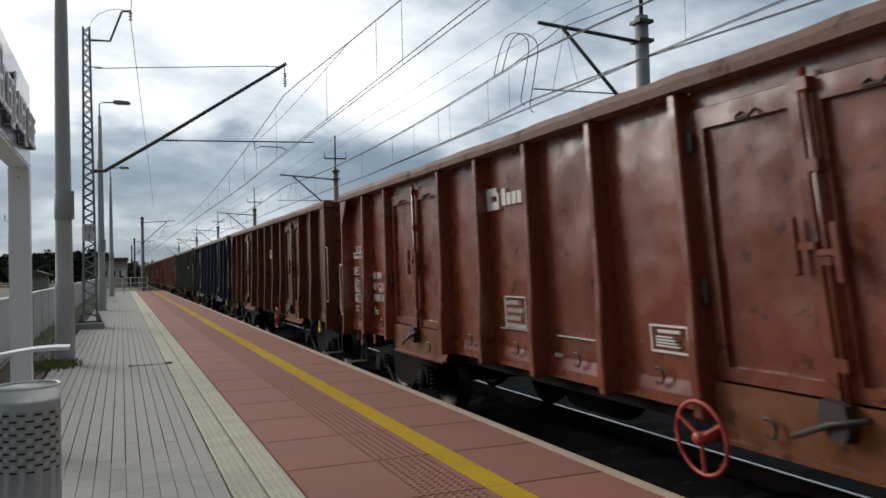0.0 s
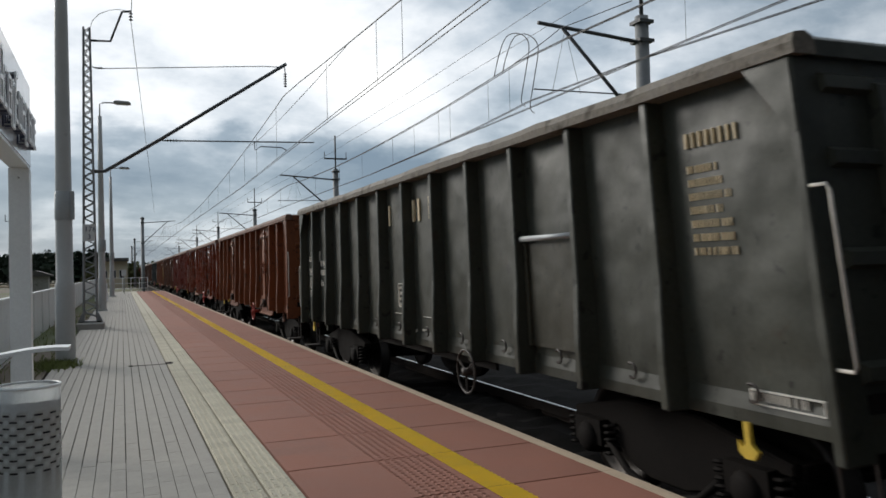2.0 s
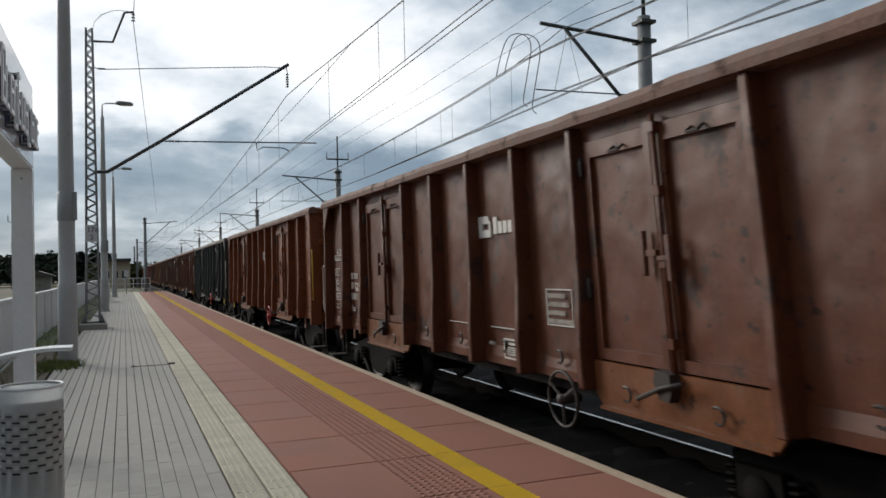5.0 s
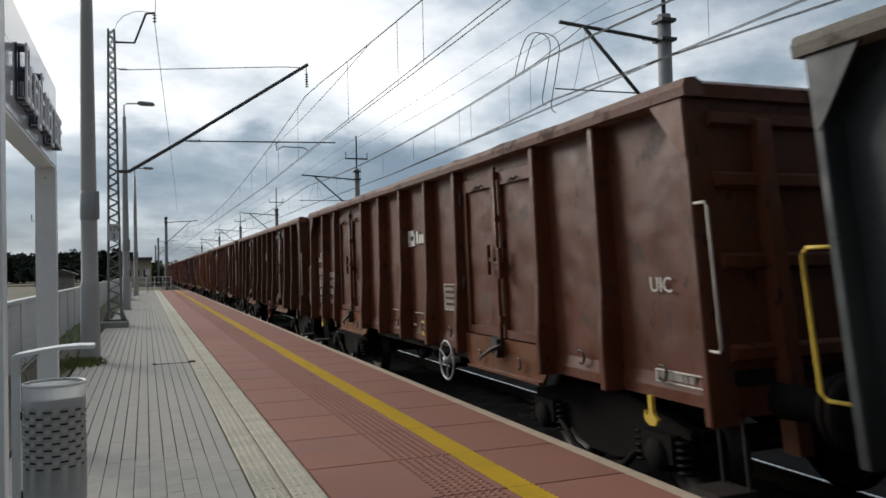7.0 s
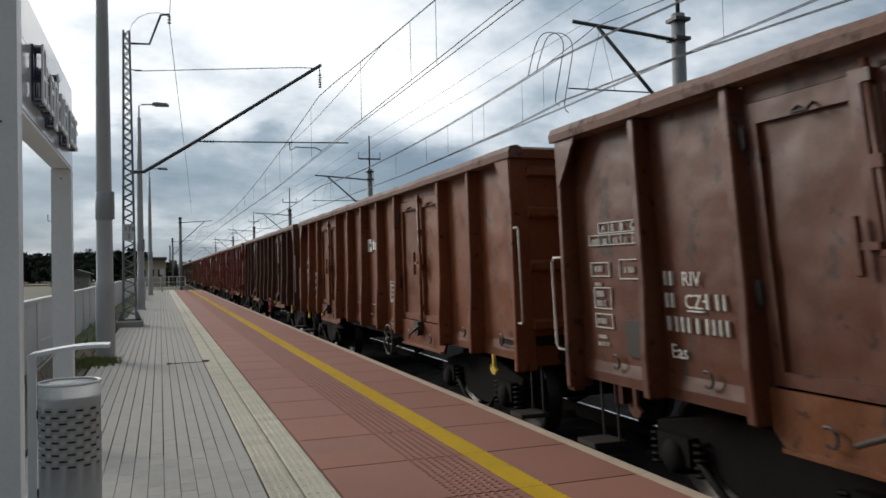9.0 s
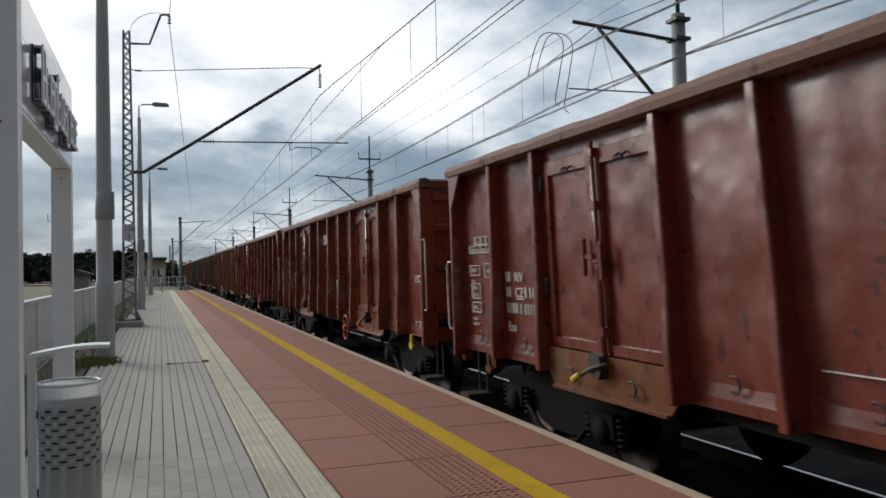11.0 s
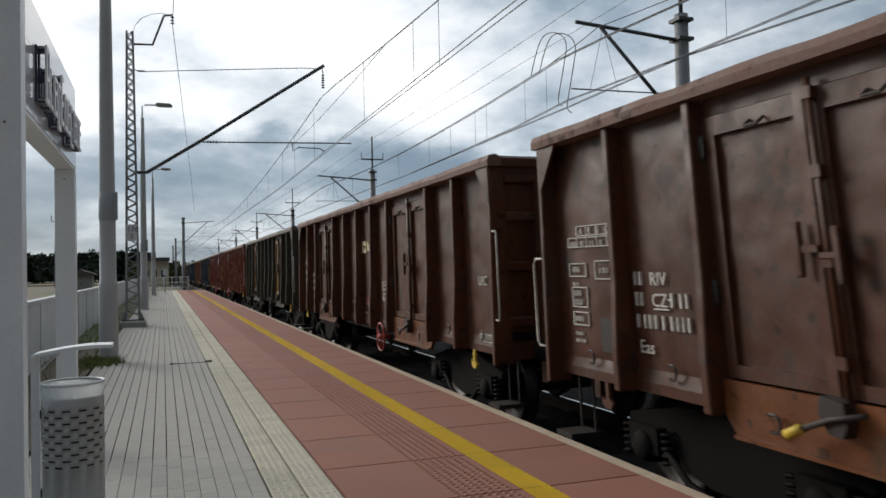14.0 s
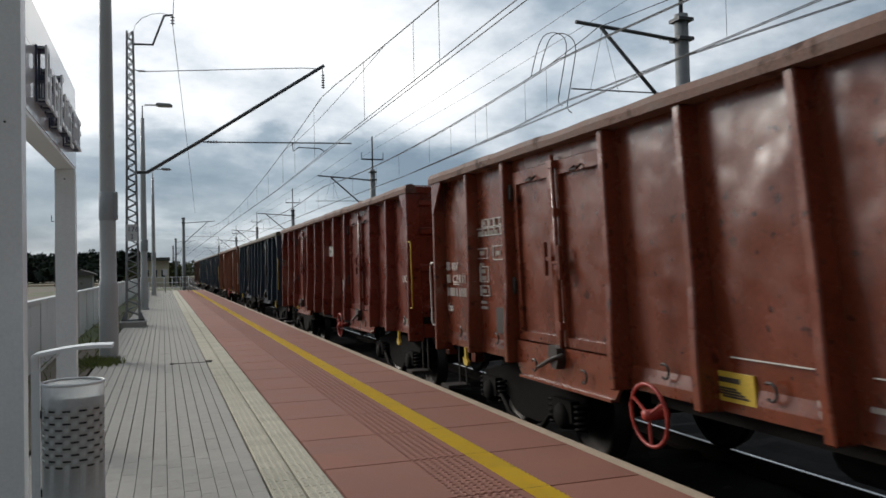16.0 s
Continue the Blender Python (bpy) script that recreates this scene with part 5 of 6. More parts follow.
# ---- platform furniture ----
def make_sign():
    """Name board on two box posts; raised letters with pale fronts, dark blue cross strokes and a dark layer for their
    reflection.
    """
    root = tagged(new("station_sign"), "white station name board with raised letters on two grey box posts", "station sign")
    root.location = (-0.753, 5.91, 0)
    for y, top in ((-1.30, 3.054), (1.30, 2.28)):
        bm = bmesh.new()
        box(bm, -0.075, 0.075, y - 0.072, y + 0.072, -0.03, top)
        bevel(bm, 0.008)
        for z in (0.012, 2.24):
            box(bm, -0.077, 0.077, y - 0.074, y + 0.074, z, z + 0.007)
        post = part("post", bm, M["white_paint"], root)
        bm = bmesh.new()
        lathe(bm, [(0.0, -0.006), (0.006, -0.006), (0.006, 0.004)], (0.0, y - 0.0735, 2.20), "y", 8)
        part("bolt", bm, M["dark_part"], post)
    bm = bmesh.new()
    box(bm, -0.069, 0.069, -1.224, 1.374, 2.283, 2.976)
    bevel(bm, 0.006)
    part("board", bm, M["white_paint"], root)
    for y0, y1 in ((-1.218, 0.02), (0.023, 1.368)):
        for z0, z1 in ((2.304, 2.69), (2.693, 2.964)):
            bm = bmesh.new()
            box(bm, 0.0695, 0.0745, y0, y1, z0, z1)
            face = part("face_sheet", bm, M["board"], root, "glossy white face sheet")
    rng = random.Random(4)
    # the name as plain upright bars with cross strokes
    y = -0.88
    for i in range(11):
        w = rng.uniform(0.13, 0.165)
        low, mid, top = (2.41 if i not in (3, 7) else 2.35), 2.54, (2.74 if i in (0, 4) else 2.65)
        strokes = [(y, y + 0.026, low, top)]
        if i % 3 != 1:
            strokes.append((y + w - 0.026, y + w, low, top if i == 0 else 2.65))
        for z in ((low, top - 0.028) if i % 2 else (low, mid, top - 0.028)):
            strokes.append((y + 0.027, y + w - 0.027, z, z + 0.028))
        bm = bmesh.new()
        for n, (a, b, z0, z1) in enumerate(strokes):
            # thin dark layer on the board, in place of the stroke's reflection
            box(bm, 0.0755, 0.086, a, b, z0, z1)
            if b - a > 0.035:
                box(bm, 0.0865, 0.125, a, b, z0, z1)
        letter = part("letter", bm, M["navy"], root, "dark blue cross strokes of a raised letter, with its reflection as a dark layer")
        bm = bmesh.new()
        for a, b, z0, z1 in strokes:
            box(bm, 0.1255, 0.137, a, b, z0, z1)
        part("letter_front", bm, M["white_paint"], letter, "pale front of the letter")
        for z in (low + 0.014, top - 0.014):
            bm = bmesh.new()
            lathe(bm, [(0.006, 0.086), (0.006, 0.126)], (0, y + 0.013, z), "x", 6)
            part("stand_off", bm, M["galv"], letter)
        y += w + 0.045


def make_bin():
    x, y = -0.441, 4.48
    root = tagged(new("litter_bin"), "light grey perforated round litter bin on a post", "litter bin")
    root.location = (x, y, 0)
    bm = bmesh.new()
    R, seg = 0.146, 72
    zs = [0.10, 0.30]
    z = 0.451
    slot_rows = {}
    for i in range(10):
        slot_rows[len(zs) - 1 + 1] = i
        zs += [z, z + 0.009]
        z += 0.0308
    zs += [0.755, 0.85, 0.862]
    zs = sorted(set(zs))
    rings = []
    for zz in zs:
        rings.append([bm.verts.new((R * math.cos(2 * math.pi * k / seg), R * math.sin(2 * math.pi * k / seg), zz)) for k in range(seg)])
    for j in range(len(zs) - 1):
        slot = abs((zs[j + 1] - zs[j]) - 0.009) < 0.0005
        row = round((zs[j] - 0.451) / 0.0308)
        for k in range(seg):
            if slot and (k + (3 if row % 2 else 0)) % 6 in (0, 1, 2):
                continue
            f = bm.faces.new((rings[j][k], rings[j][(k + 1) % seg], rings[j + 1][(k + 1) % seg], rings[j + 1][k]))
            f.smooth = True
    bm.faces.new(rings[0][::-1])
    bmesh.ops.solidify(bm, geom=bm.faces[:], thickness=0.003)
    part("shell", bm, M["bin"], root)
    bm = bmesh.new()
    lathe(bm, [(0.0, 0.12), (0.133, 0.12), (0.136, 0.80)], (0, 0, 0), "z", 32)
    part("liner", bm, M["black"], root, "dark inner liner")
    bm = bmesh.new()
    tube(bm, [(R * math.cos(a / 24 * 2 * math.pi), R * math.sin(a / 24 * 2 * math.pi), 0.862) for a in range(24)], 0.007, 6, closed=True)
    part("rim", bm, M["bin"], root)
    bm = bmesh.new()
    box(bm, -0.20, -0.16, 0.03, 0.07, -0.02, 1.0)
    bevel(bm, 0.006)
    box(bm, -0.235, -0.125, 0.0, 0.10, -0.01, 0.012)
    post = part("post", bm, M["bin"], root)
    bm = bmesh.new()
    for z in (0.3, 0.7):
        box(bm, -0.165, -0.135, 0.035, 0.065, z - 0.02, z + 0.02)
    part("bracket", bm, M["dark_part"], post)
    bm = bmesh.new()
    pts = []
    for i in range(13):
        u = i / 12
        pts.append((-0.18 + 0.37 * u, 0.05, 1.005 + 0.035 * math.sin(math.pi * 0.62 * u)))
    # a narrow curved canopy strip over the mouth
    top = [(x, z + 0.010) for x, y, z in pts]
    prism(bm, [(x, z - 0.008) for x, y, z in pts] + top[::-1], "y", -0.06, 0.10)
    tube(bm, [(-0.18, 0.05, 0.90), (-0.06, 0.05, 1.02)], 0.006, 5)
    part("hood_bar", bm, M["bin"], root)


def make_lamps():
    root = tagged(new("platform_lamp"), "tall grey platform lamp post with a flat luminaire", "lamp post", "platform lamp posts")
    root.location = (-0.838, 13.9, 0)
    bm = bmesh.new()
    lathe(bm, [(0.146, -0.05), (0.146, 1.20), (0.143, 1.27), (0.128, 1.30), (0.124, 2.3), (0.099, 5.4), (0.072, 7.55), (0.0, 7.56)], (0, 0, 0), "z", 24)
    part("pole", bm, M["pole"], root)
    bm = bmesh.new()
    box(bm, -0.19, 0.19, -0.19, 0.19, -0.03, 0.02)
    for sx in (-0.16, 0.16):
        for sy in (-0.16, 0.16):
            lathe(bm, [(0.018, 0.02), (0.018, 0.05), (0.0, 0.05)], (sx, sy, 0), "z", 6)
    part("base_plate", bm, M["galv"], root)
    bm = bmesh.new()
    lathe(bm, [(0.126, 2.28), (0.134, 2.30), (0.132, 2.72), (0.122, 2.74)], (0, 0, 0), "z", 20)
    box(bm, 0.10, 0.155, -0.09, 0.09, 2.30, 2.74)
    part("speaker_box", bm, M["galv"], root)
    bm = bmesh.new()
    tube(bm, [(0, 0, 7.5), (0, 0, 8.02), (0.12, 0, 8.08), (0.55, 0, 8.10)], 0.028, 8)
    part("arm", bm, M["pole"], root)
    bm = bmesh.new()
    prism(bm, [(0.5, 8.07), (1.12, 8.05), (1.14, 8.09), (1.05, 8.16), (0.6, 8.18), (0.5, 8.14)], "y", -0.15, 0.15)
    bevel(bm, 0.02, 2)
    lum = part("luminaire", bm, M["galv"], root)
    bm = bmesh.new()
    box(bm, 0.60, 1.05, -0.11, 0.11, 8.035, 8.052)
    part("diffuser", bm, M["lamp_glass"], lum)
    for y in (33.3, 53.9):
        copy_thing(root, pose(-0.86 + (0.16 if y < 50 else 0.3), y, 0))


def make_grass():
    """Tufts growing out of the verge round the posts."""
    bm = bmesh.new()
    rng = random.Random(17)
    for i in range(1050):
        if i < 700:
            x, y = -0.95 + rng.gauss(0, 0.14), 13.65 + rng.gauss(0, 0.25)
        else:
            x, y = rng.uniform(-1.8, -1.04), rng.uniform(9.0, 32.0)
        if x > -0.62:
            continue
        h = rng.uniform(0.04, 0.13)
        a = rng.uniform(0, 6.28)
        dx, dy = 0.008 * math.cos(a), 0.008 * math.sin(a)
        lx, ly = rng.gauss(0, 0.05), rng.gauss(0, 0.05)
        v = [bm.verts.new(p) for p in ((x - dx, y - dy, -0.03), (x + dx, y + dy, -0.03), (x + lx * 0.4 + dx * 0.7, y + ly * 0.4 + dy * 0.7, h * 0.6), (x + lx, y + ly, h))]
        bm.faces.new((v[0], v[1], v[2])); bm.faces.new((v[0], v[2], v[3]))
    tagged(part("grass_tufts", bm, M["blade"]), "green grass tufts at the foot of the posts", "grass", kind="stuff")


# ---- overhead line ----
def lattice(bm, w0, w1, z0, z1, n):
    def c(sx, sy, z):
        w = w0 + (w1 - w0) * (z - z0) / (z1 - z0)
        return (sx * w / 2, sy * w * 0.55, z)
    for sx in (-1, 1):
        for sy in (-1, 1):
            tube(bm, [c(sx, sy, z0), c(sx, sy, z1)], 0.026, 4)
    for i in range(n):
        a, b = z0 + (z1 - z0) * i / n, z0 + (z1 - z0) * (i + 1) / n
        s = 1 if i % 2 else -1
        for sy in (-1, 1):
            tube(bm, [c(-s, sy, a), c(s, sy, b)], 0.014, 4)
        for sx in (-1, 1):
            tube(bm, [c(sx, -s, a), c(sx, s, b)], 0.014, 4)


def insulator(bm, p, d, n=6, r=0.05, length=0.4):
    p, d = Vector(p), Vector(d).normalized()
    pts, up = [], 0
    tube(bm, [p, p + d * length], 0.014, 5)
    for i in range(n):
        q = p + d * length * (i + 0.5) / n
        tube(bm, [q - d * 0.012, q, q + d * 0.012], r * 0.6, 8, r_end=r)


def make_platform_mast():
    root = tagged(new("catenary_mast"), "grey lattice overhead-line mast with a long slanted bracket", "catenary mast")
    root.location = (-0.77, 22.8, 0)
    bm = bmesh.new()
    lattice(bm, 0.32, 0.15, 0.30, 7.95, 56)
    part("lattice_column", bm, M["mast"], root)
    bm = bmesh.new()
    prism(bm, [(-0.34, -0.05), (0.34, -0.05), (0.34, 0.16), (-0.34, 0.16)], "y", -0.5, 0.5)
    bevel(bm, 0.03)
    part("footing", bm, M["concrete"], root)
    bm = bmesh.new()
    for s in (-1, 1):
        prism(bm, [(s * 0.30, 0.16), (s * 0.14, 0.16), (s * 0.14, 0.42), (s * 0.20, 0.40)], "y", -0.24, 0.24)
    box(bm, -0.28, 0.28, -0.24, 0.24, 0.16, 0.20)
    part("foot_plate", bm, M["mast"], root)
    bm = bmesh.new()
    tube(bm, [(0.1, 0, 4.14), (0.4, 0, 4.15), (1.83, 0, 5.07), (5.28, 0, 7.38)], 0.048, 8)
    part("slanted_bracket", bm, M["arm"], root)
    bm = bmesh.new()
    tube(bm, [(0.10, 0, 6.93), (0.25, 0, 6.88), (4.6, 0, 7.26), (5.05, 0, 7.27)], 0.012, 5)
    insulator(bm, (0.18, 0, 6.90), (1, 0, 0.02), 3, 0.035, 0.2)
    part("tie_rod", bm, M["arm"], root)
    bm = bmesh.new()
    tube(bm, [(5.22, 0, 7.33), (5.24, 0, 7.12)], 0.015, 5)
    insulator(bm, (5.24, 0, 7.12), (0, 0, -1), 6, 0.055, 0.42)
    part("insulator", bm, M["arm"], root)
    bm = bmesh.new()
    tube(bm, [(1.83, 0, 5.10), (1.85, 0, 5.02), (6.05, 0, 5.12)], 0.02, 6)
    insulator(bm, (1.95, 0, 5.03), (1, 0, 0.02), 4, 0.05, 0.3)
    part("steady_tube", bm, M["arm"], root)
    bm = bmesh.new()
    tube(bm, [(4.32, 0, 5.08), (4.34, 0, 4.84), (4.50, 0, 4.95), (5.10, 0, 4.94), (5.24, 0, 4.86)], 0.016, 6)
    part("registration_arm", bm, M["arm"], root)
    bm = bmesh.new()
    tube(bm, [(0.05, 0, 7.62), (0.58, 0, 7.64), (0.88, 0, 8.46), (1.10, 0, 8.50)], 0.032, 6)
    tube(bm, [(0.08, 0, 7.9)] + [(0.08 + 0.75 * (1 - math.cos(a)), 0, 7.9 + 0.62 * math.sin(a)) for a in (0.4, 0.8, 1.2, 1.5)] + [(1.05, 0, 8.5)], 0.008, 4)
    insulator(bm, (1.10, 0, 8.48), (0, 0, -1), 3, 0.06, 0.25)
    part("top_bracket", bm, M["arm"], root)
    bm = bmesh.new()
    box(bm, -0.14, 0.14, -0.26, -0.235, 2.28, 2.72)
    plate = part("kilometre_plate", bm, M["board"], root, "white kilometre plate with black figures")
    for text, z, dx in (("176", 2.53, -0.115), ("3", 2.33, -0.045)):
        me = words(text, 0.19, 0.001)
        me.transform(Matrix(((1, 0, 0, dx), (0, 0, -1, -0.2625), (0, 1, 0, z), (0, 0, 0, 1))))
        me.materials.clear()
        me.materials.append(M["navy"])
        part("figures", me, None, plate)


def make_track_masts():
    """Concrete masts beyond the second track, each with a bracket and, further on, a cross-arm for feeder lines."""
    def one(x, y, top, side, reach, cross):
        root = tagged(new("catenary_mast"), "grey overhead-line mast with a tubular bracket over the track", "catenary mast", "masts along the tracks")
        root.location = (x, y, 0)
        bm = bmesh.new()
        lathe(bm, [(0.20, -1.05), (0.165, top), (0.0, top + 0.01)], (0, 0, 0), "z", 12)
        part("column", bm, M["mast"], root)
        for z in (top - 0.15, top - 0.62, 4.72):
            bm = bmesh.new()
            box(bm, -0.21, 0.21, -0.21, 0.21, z - 0.04, z + 0.04)
            bevel(bm, 0.015)
            part("clamp", bm, M["arm"], root)
        if cross:
            bm = bmesh.new()
            tube(bm, [(0, 0, top - 0.1), (0, 0, top + 2.0)], 0.05, 6)
            part("extension", bm, M["arm"], root)
            bm = bmesh.new()
            box(bm, -0.68, 0.68, -0.04, 0.04, top + 0.58, top + 0.66)
            for sx in (-0.66, 0.66):
                insulator(bm, (sx, 0, top + 0.66), (0, 0, 1), 4, 0.05, 0.36)
            part("cross_arm", bm, M["arm"], root)
        bm = bmesh.new()
        e = side * reach
        tube(bm, [(0, 0, top - 0.65), (e * 0.35, 0, top - 0.56), (e, 0, top - 0.42)], 0.045, 6)
        insulator(bm, (e * 0.08, 0, top - 0.63), (side, 0, 0.05), 5, 0.06, 0.4)
        part("bracket_tube", bm, M["arm"], root)
        bm = bmesh.new()
        tube(bm, [(e * 0.77, 0, top - 0.50), (0, 0, 4.66)], 0.045, 6)
        part("bracket_strut", bm, M["arm"], root)
        bm = bmesh.new()
        tube(bm, [(e * 1.05, 0, 5.44), (0.1 * side, 0, 5.47)], 0.018, 5)
        tube(bm, [(e * 0.75, 0, top - 0.5), (e * 0.88, 0, 5.45)], 0.006, 4)
        tube(bm, [(e * 0.75, 0, top - 0.5), (e * 0.62, 0, 5.40)], 0.006, 4)
        part("steady_tube", bm, M["arm"], root)
    one(11.92, 16.0, 7.42, -1, 2.9, True)
    for y in (46.0, 77.0, 108.0, 140.0, 185.0):
        one(11.92, y, 7.35, -1, 3.3, True)
    for x, y in ((2.2, 93.0), (2.2, 150.0), (2.2, 190.0)):
        one(x, y, 7.6, 1, 3.4, False)


def make_wires():
    def sag(y, posts, hi, lo):
        for a, b in zip(posts, posts[1:]):
            if a <= y <= b:
                u = (y - a) / (b - a) * 2 - 1
                return lo + (hi - lo) * u * u
        return hi

    def wire(name, pts, r, label):
        bm = bmesh.new()
        tube(bm, pts, r, 5)
        tagged(part(name, bm, M["wire"]), label, "wire", "overhead wires")
    ys = [-45 + 2.2 * i for i in range(110)] + [205, 260, 340]
    for x, posts in ((4.50, (-48, 22.8, 93, 150, 190, 400)), (8.85, (-54, 16, 46, 77, 108, 140, 185, 400))):
        lo = 5.4 if x < 6 else 5.45
        hi = 6.56 if x < 6 else 6.28
        def mz(y, posts=posts, hi=hi, lo=lo):
            span = max([b - a for a, b in zip(posts, posts[1:]) if a <= y <= b] or [60])
            return sag(y, posts, hi, hi - min(1.25, (hi - lo) * (min(span, 75) / 70.0)))
        cz = 4.87 if x < 6 else 5.09
        wire("messenger_wire", [(x, y, mz(y)) for y in ys], 0.013, "dark messenger cable above the track")
        if x > 6:
            wire("messenger_wire", [(x + 0.12, y, mz(y) + 0.03) for y in ys], 0.011, "dark messenger cable above the track")
        if x < 6:
            runs = [[(4.30, -45), (4.38, 10), (4.50, 22.8), (4.64, 34), (4.5, 60), (4.5, 340)], [(4.43, -45), (4.51, 10), (4.57, 22.8), (4.69, 34), (4.55, 60), (4.55, 340)]]
        else:
            kept = [(8.82, -45), (8.82, 11.8), (8.97, 16.4), (9.02, 21.2), (9.15, 30), (8.85, 46), (8.85, 340)]
            leaving = [(14.0, -25), (9.30, 8.55), (8.82, 11.8), (8.60, 15.7), (8.87, 19), (9.02, 24), (9.15, 30)]
            runs = [[(q + dx, y) for q, y in run] for run in (kept, leaving) for dx in (-0.03, 0.03)]
        for run in runs:
            wire("contact_wire", [(q, y, cz) for q, y in run], 0.009, "thin copper contact wire above the track")
        near = (-6.0, -1.4, 3.2, 8.0, 12.67, 14.13, 18.02, 24.5, 28.39, 31.4) if x < 6 else (-6.0, 0.5, 6.0, 10.68, 17.19, 18.4, 20.97, 21.85, 24.0, 26.2, 30.0, 33.5)
        for y in near + tuple(near[-1] + 4.6 * i for i in range(1, 26)):
            if mz(y) - cz > 0.25:
                bm = bmesh.new()
                tube(bm, [(x, y, mz(y)), (x, y, cz + 0.005)], 0.005, 4)
                tagged(part("dropper", bm, M["wire"]), "thin dropper wire between messenger and contact wire", "wire", "droppers of the overhead line")
    # stitch wires at the platform mast and slack jumper loops on the second track
    wire("stitch_wire", [(4.5, 16.1, 6.15), (4.5, 19.0, 6.05), (4.5, 22.3, 5.985), (4.5, 25.0, 5.95), (4.5, 28.3, 5.98), (4.5, 30.8, 6.1)], 0.008, "stitch wire under the mast bracket")
    wire("stitch_wire", [(8.85, 17.2, 6.22), (8.95, 15.5, 6.46), (9.0, 15.0, 6.57), (8.95, 13.6, 6.42), (8.88, 12.2, 6.27)], 0.010, "bridle wire slung from the far bracket")
    loop = [(8.9, 18.12, 6.23), (8.9, 17.80, 6.72), (8.9, 17.38, 7.04), (8.9, 16.7, 6.93), (8.9, 16.24, 6.55), (8.9, 16.45, 5.91), (8.9, 16.69, 5.32), (8.9, 16.5, 5.15)]
    smooth = []
    for a, b, c, d in zip([loop[0]] + loop, loop, loop[1:], loop[2:] + [loop[-1]]):
        for s in (0.0, 0.25, 0.5, 0.75):
            smooth.append(tuple(0.5 * (2 * b[i] + (c[i] - a[i]) * s + (2 * a[i] - 5 * b[i] + 4 * c[i] - d[i]) * s * s + (3 * b[i] - a[i] - 3 * c[i] + d[i]) * s ** 3) for i in range(3)))
    loop = smooth + [loop[-1]]
    wire("jumper_loop", loop, 0.012, "slack jumper cable looping between the overhead wires")
    wire("jumper_loop", [(9.0, y - 0.25, z - 0.0075 * i) for i, (x, y, z) in enumerate(loop)], 0.012, "slack jumper cable looping between the overhead wires")
    # feeder lines on the far masts
    for x, z in ((11.26, 8.84), (12.58, 8.96)):
        wire("feeder_line", [(x, -45, z), (x, 16, z), (x, 31, z - 0.12), (x, 46, z - 0.05), (x, 62, z - 0.2), (x, 77, z), (x, 108, z), (x, 340, z)], 0.008, "feeder line on the far masts")
    # line along the tops of the platform masts
    wire("earth_wire", [(0.30, -48, 8.2), (0.30, -12, 7.6), (0.33, 22.8, 8.22), (1.95, 58, 7.95), (3.45, 93, 8.1)], 0.010, "slack line strung along the mast tops")


# ---- distance ----
def crown(bm, rng, x, y, z0, h, w, n):
    for _ in range(n):
        u = rng.random()
        r = w * (1 - 0.75 * u) * math.sqrt(rng.random())
        a = rng.uniform(0, 6.28)
        c = Vector((x + r * math.cos(a), y + r * math.sin(a), z0 + h * (0.12 + 0.88 * u)))
        s = rng.uniform(0.6, 1.5) * (1.1 - 0.5 * u)
        d1 = Vector((rng.gauss(0, 1), rng.gauss(0, 1), rng.gauss(0, 0.7))).normalized() * s
        d2 = Vector((rng.gauss(0, 1), rng.gauss(0, 1), rng.gauss(0, 0.7))).normalized() * s
        v = [bm.verts.new(c + q) for q in (d1, d2, -d1 * 0.8, -d2 * 0.9)]
        bm.faces.new((v[0], v[1], v[2])); bm.faces.new((v[0], v[2], v[3]))


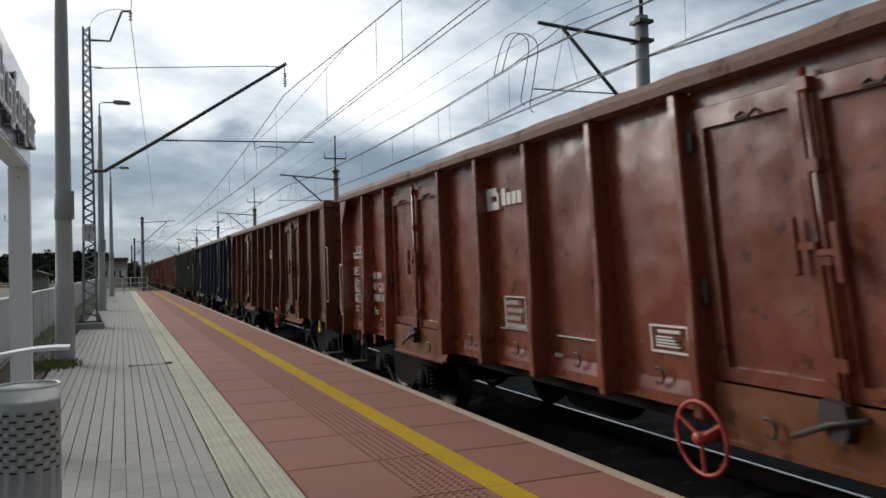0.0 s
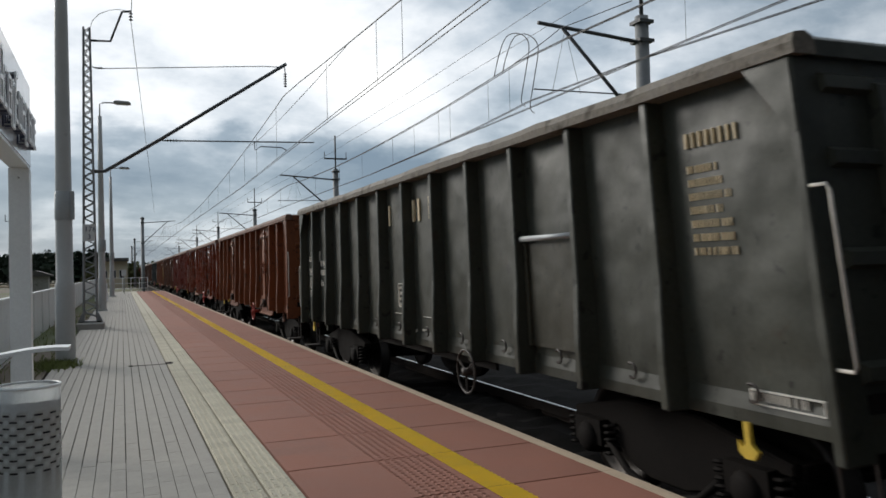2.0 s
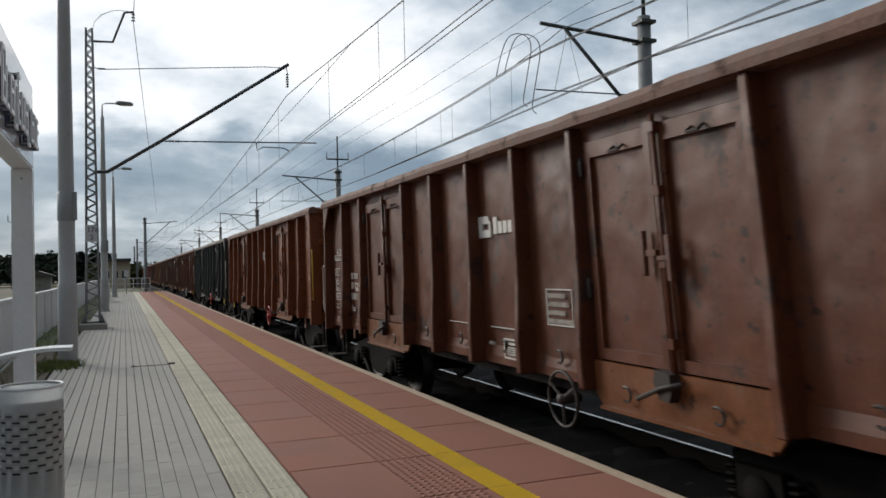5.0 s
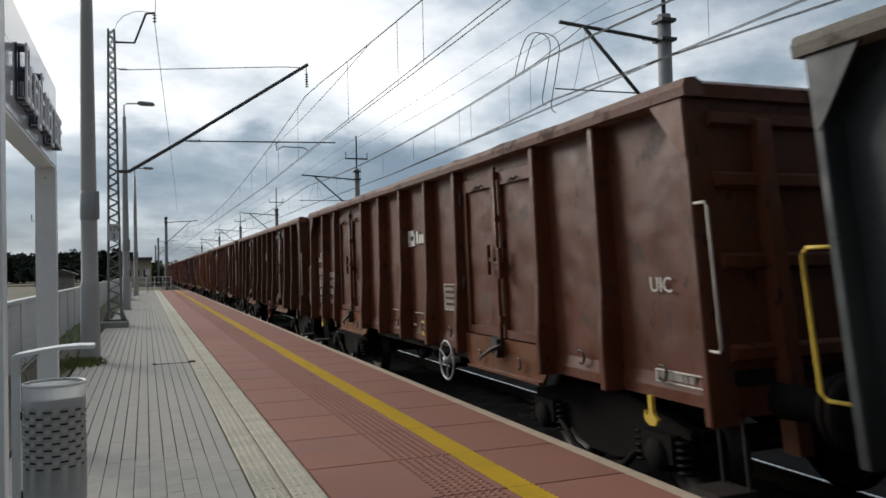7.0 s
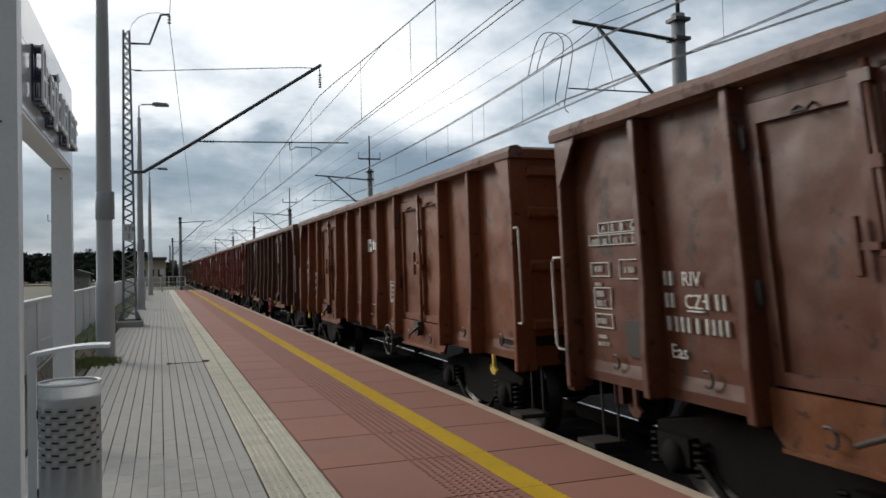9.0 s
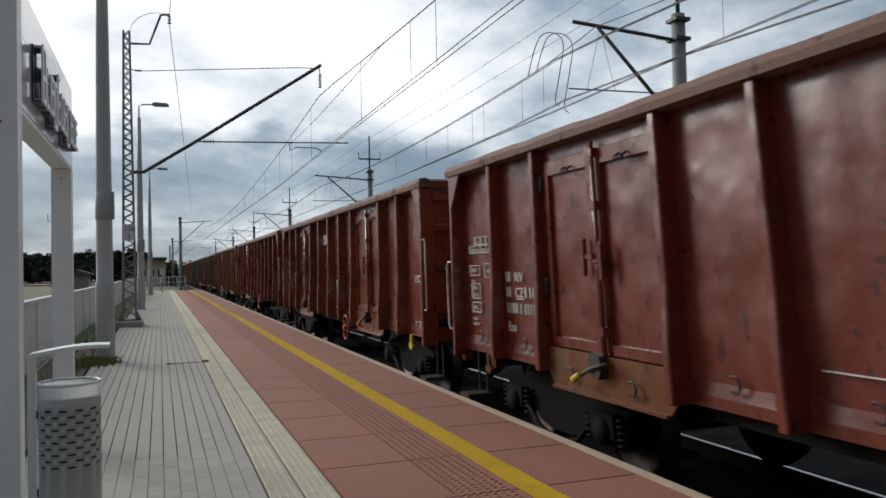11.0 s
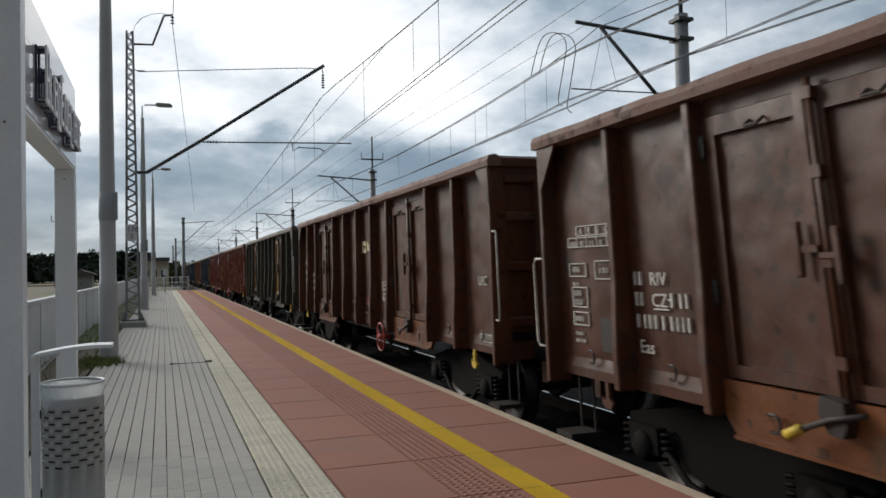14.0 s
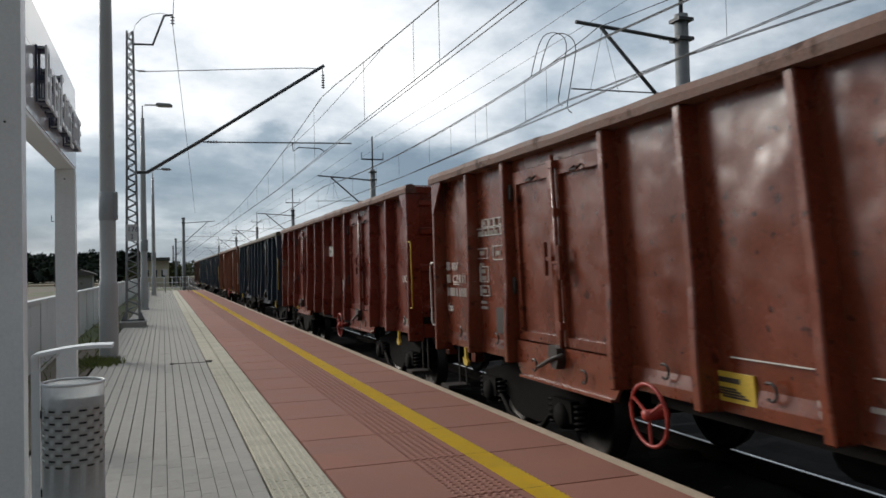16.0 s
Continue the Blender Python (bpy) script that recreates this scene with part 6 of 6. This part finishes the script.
def make_distance():
    rng = random.Random(31)
    bm = bmesh.new()
    for i in range(640):
        x = -250 + 246 * (i / 640) + rng.uniform(-1, 1)
        y = 270 + rng.uniform(0, 50) + 0.12 * abs(x)
        crown(bm, rng, x, y, -1.2, rng.uniform(8.6, 10.4), rng.uniform(2.8, 4.0), 130)
    tagged(part("pine_wood", bm, M["leaf"]), "dark pine wood along the far edge of the field", "woodland", kind="stuff")
    bm = bmesh.new()
    for i in range(60):
        x = -6 + 9.0 * (i / 60) + rng.uniform(-0.6, 0.6)
        y = 165 + rng.uniform(0, 50)
        if x > 2.2:
            continue
        crown(bm, rng, x, y, -1.0, rng.uniform(3.5, 5.2), rng.uniform(1.2, 2.0), 40)
    for i in range(60):
        crown(bm, rng, 14 + rng.uniform(0, 30), 220 + rng.uniform(0, 120), -1.0, rng.uniform(4, 7), rng.uniform(1.5, 2.6), 40)
    for i in range(40):
        crown(bm, rng, 2.0 + rng.uniform(0, 26), 420 + rng.uniform(0, 60), -1.0, rng.uniform(5, 9), rng.uniform(2.5, 4), 40)
    tagged(part("lineside_bushes", bm, M["leaf_b"]), "olive bushes and young trees beside the line", "bushes", kind="stuff")
    # low building past the platform's end
    root = tagged(new("station_building"), "small pale building with a dark flat roof beyond the platform", "building")
    root.location = (-0.9, 150, -1.0)
    bm = bmesh.new()
    box(bm, -2.6, 1.9, 0, 8, 0, 4.6)
    part("wall", bm, M["plaster"], root)
    bm = bmesh.new()
    box(bm, -3.6, 2.1, -0.8, 8.4, 4.6, 5.2)
    part("roof", bm, M["roof"], root)
    for x in (-1.8, -0.4, 0.9):
        bm = bmesh.new()
        box(bm, x - 0.4, x + 0.4, -0.03, 0.02, 1.6, 3.1)
        w = part("window", bm, M["white_paint"], root)
        bm = bmesh.new()
        box(bm, x - 0.34, x + 0.34, -0.04, -0.031, 1.66, 3.04)
        part("pane", bm, M["glass"], w)
    # hut in the field
    root = tagged(new("field_hut"), "small dark hut with a shallow roof in the field", "hut")
    root.location = (-11.5, 128, -1.1)
    bm = bmesh.new()
    box(bm, -1.6, 1.6, 0, 3, 0, 2.4)
    part("wall", bm, M["concrete"], root)
    bm = bmesh.new()
    prism(bm, [(-2.1, 2.4), (2.1, 2.4), (2.1, 2.6), (0, 3.3), (-2.1, 2.6)], "y", -0.4, 3.4)
    part("roof", bm, M["roof"], root)
    # radio mast
    root = tagged(new("radio_mast"), "thin dark radio mast with small antennas", "radio mast")
    root.location = (-20.5, 180, -1.1)
    bm = bmesh.new()
    lattice(bm, 1.1, 0.5, 0, 15.5, 22)
    part("lattice_column", bm, M["arm"], root)
    for z, s in ((14.6, 1), (13.6, -1), (12.2, 1)):
        bm = bmesh.new()
        tube(bm, [(0, 0, z), (s * 1.0, 0, z), (s * 1.0, 0, z + 1.3)], 0.09, 5)
        part("antenna", bm, M["arm"], root)
    # pale track strip across the field
    bm = bmesh.new()
    prism(bm, [(-260, 232), (-3.2, 205), (-3.2, 212), (-260, 243)], "z", -1.3, -0.78)
    tagged(part("field_track", bm, M["kerb"]), "pale sandy track across the field", "track", kind="structure")


def make_end_railing():
    """White railing that closes the platform's far end, and a notice beside it."""
    root = tagged(new("end_railing"), "low white railing across the end of the platform", "railing")
    root.location = (0, 67.2, 0)
    for i in range(7):
        bm = bmesh.new()
        tube(bm, [(-1.8 + 0.62 * i, 0, -0.03), (-1.8 + 0.62 * i, 0, 1.1)], 0.03, 6)
        part("post", bm, M["white_paint"], root)
    for z in (0.25, 0.65, 1.08):
        bm = bmesh.new()
        tube(bm, [(-1.8, 0, z), (1.92, 0, z)], 0.026, 6)
        part("rail", bm, M["white_paint"], root)
    bm = bmesh.new()
    box(bm, -1.3, -0.7, 44.8, 45.4, 0, 0.95)
    bevel(bm, 0.03)
    tagged(part("cable_cabinet", bm, M["white_paint"]), "pale grey metal cabinet standing on the platform", "cabinet")
    root = tagged(new("notice_post"), "thin post with a small white notice", "sign post")
    root.location = (0.15, 60, 0)
    bm = bmesh.new()
    tube(bm, [(0, 0, 0), (0, 0, 1.7)], 0.03, 6)
    part("post", bm, M["galv"], root)
    bm = bmesh.new()
    box(bm, -0.16, 0.16, -0.045, -0.03, 1.25, 1.7)
    part("notice", bm, M["board"], root)


make_sign()
make_bin()
make_lamps()
make_grass()
make_platform_mast()
make_track_masts()
make_wires()
make_distance()
make_end_railing()


# ---- what moves ----
def motions():
    """The wagons roll towards and past the camera; the wheelsets turn with them."""
    for k, wagon in WAGONS:
        y0 = PHASE + PITCH * k + NUDGE.get(k, 0.0)
        walk(wagon, [(t, pose(TRACK_X, y0 - SPEED * t, RAIL_Z)) for t in (0.0, 4.0, 8.0, 12.0, 16.0)])
    # every wheelset turns alike: one set of keys for those on the same side of their bogie
    rate = math.degrees(SPEED / 0.49)
    for y in (-0.9, 0.9):
        alike = [w for w in WHEELSETS if abs(w.location.y - y) < 0.01]
        first = alike[0]
        walk(first, [(i / FPS, pose(0, y, 0.49, (rate * i / FPS) % 360)) for i in range(int(16 * FPS) + 1)])
        for w in alike[1:]:
            w.rotation_mode = "QUATERNION"
            keys = w.animation_data_create()
            keys.action = first.animation_data.action
            keys.action_slot = first.animation_data.action_slot


motions()
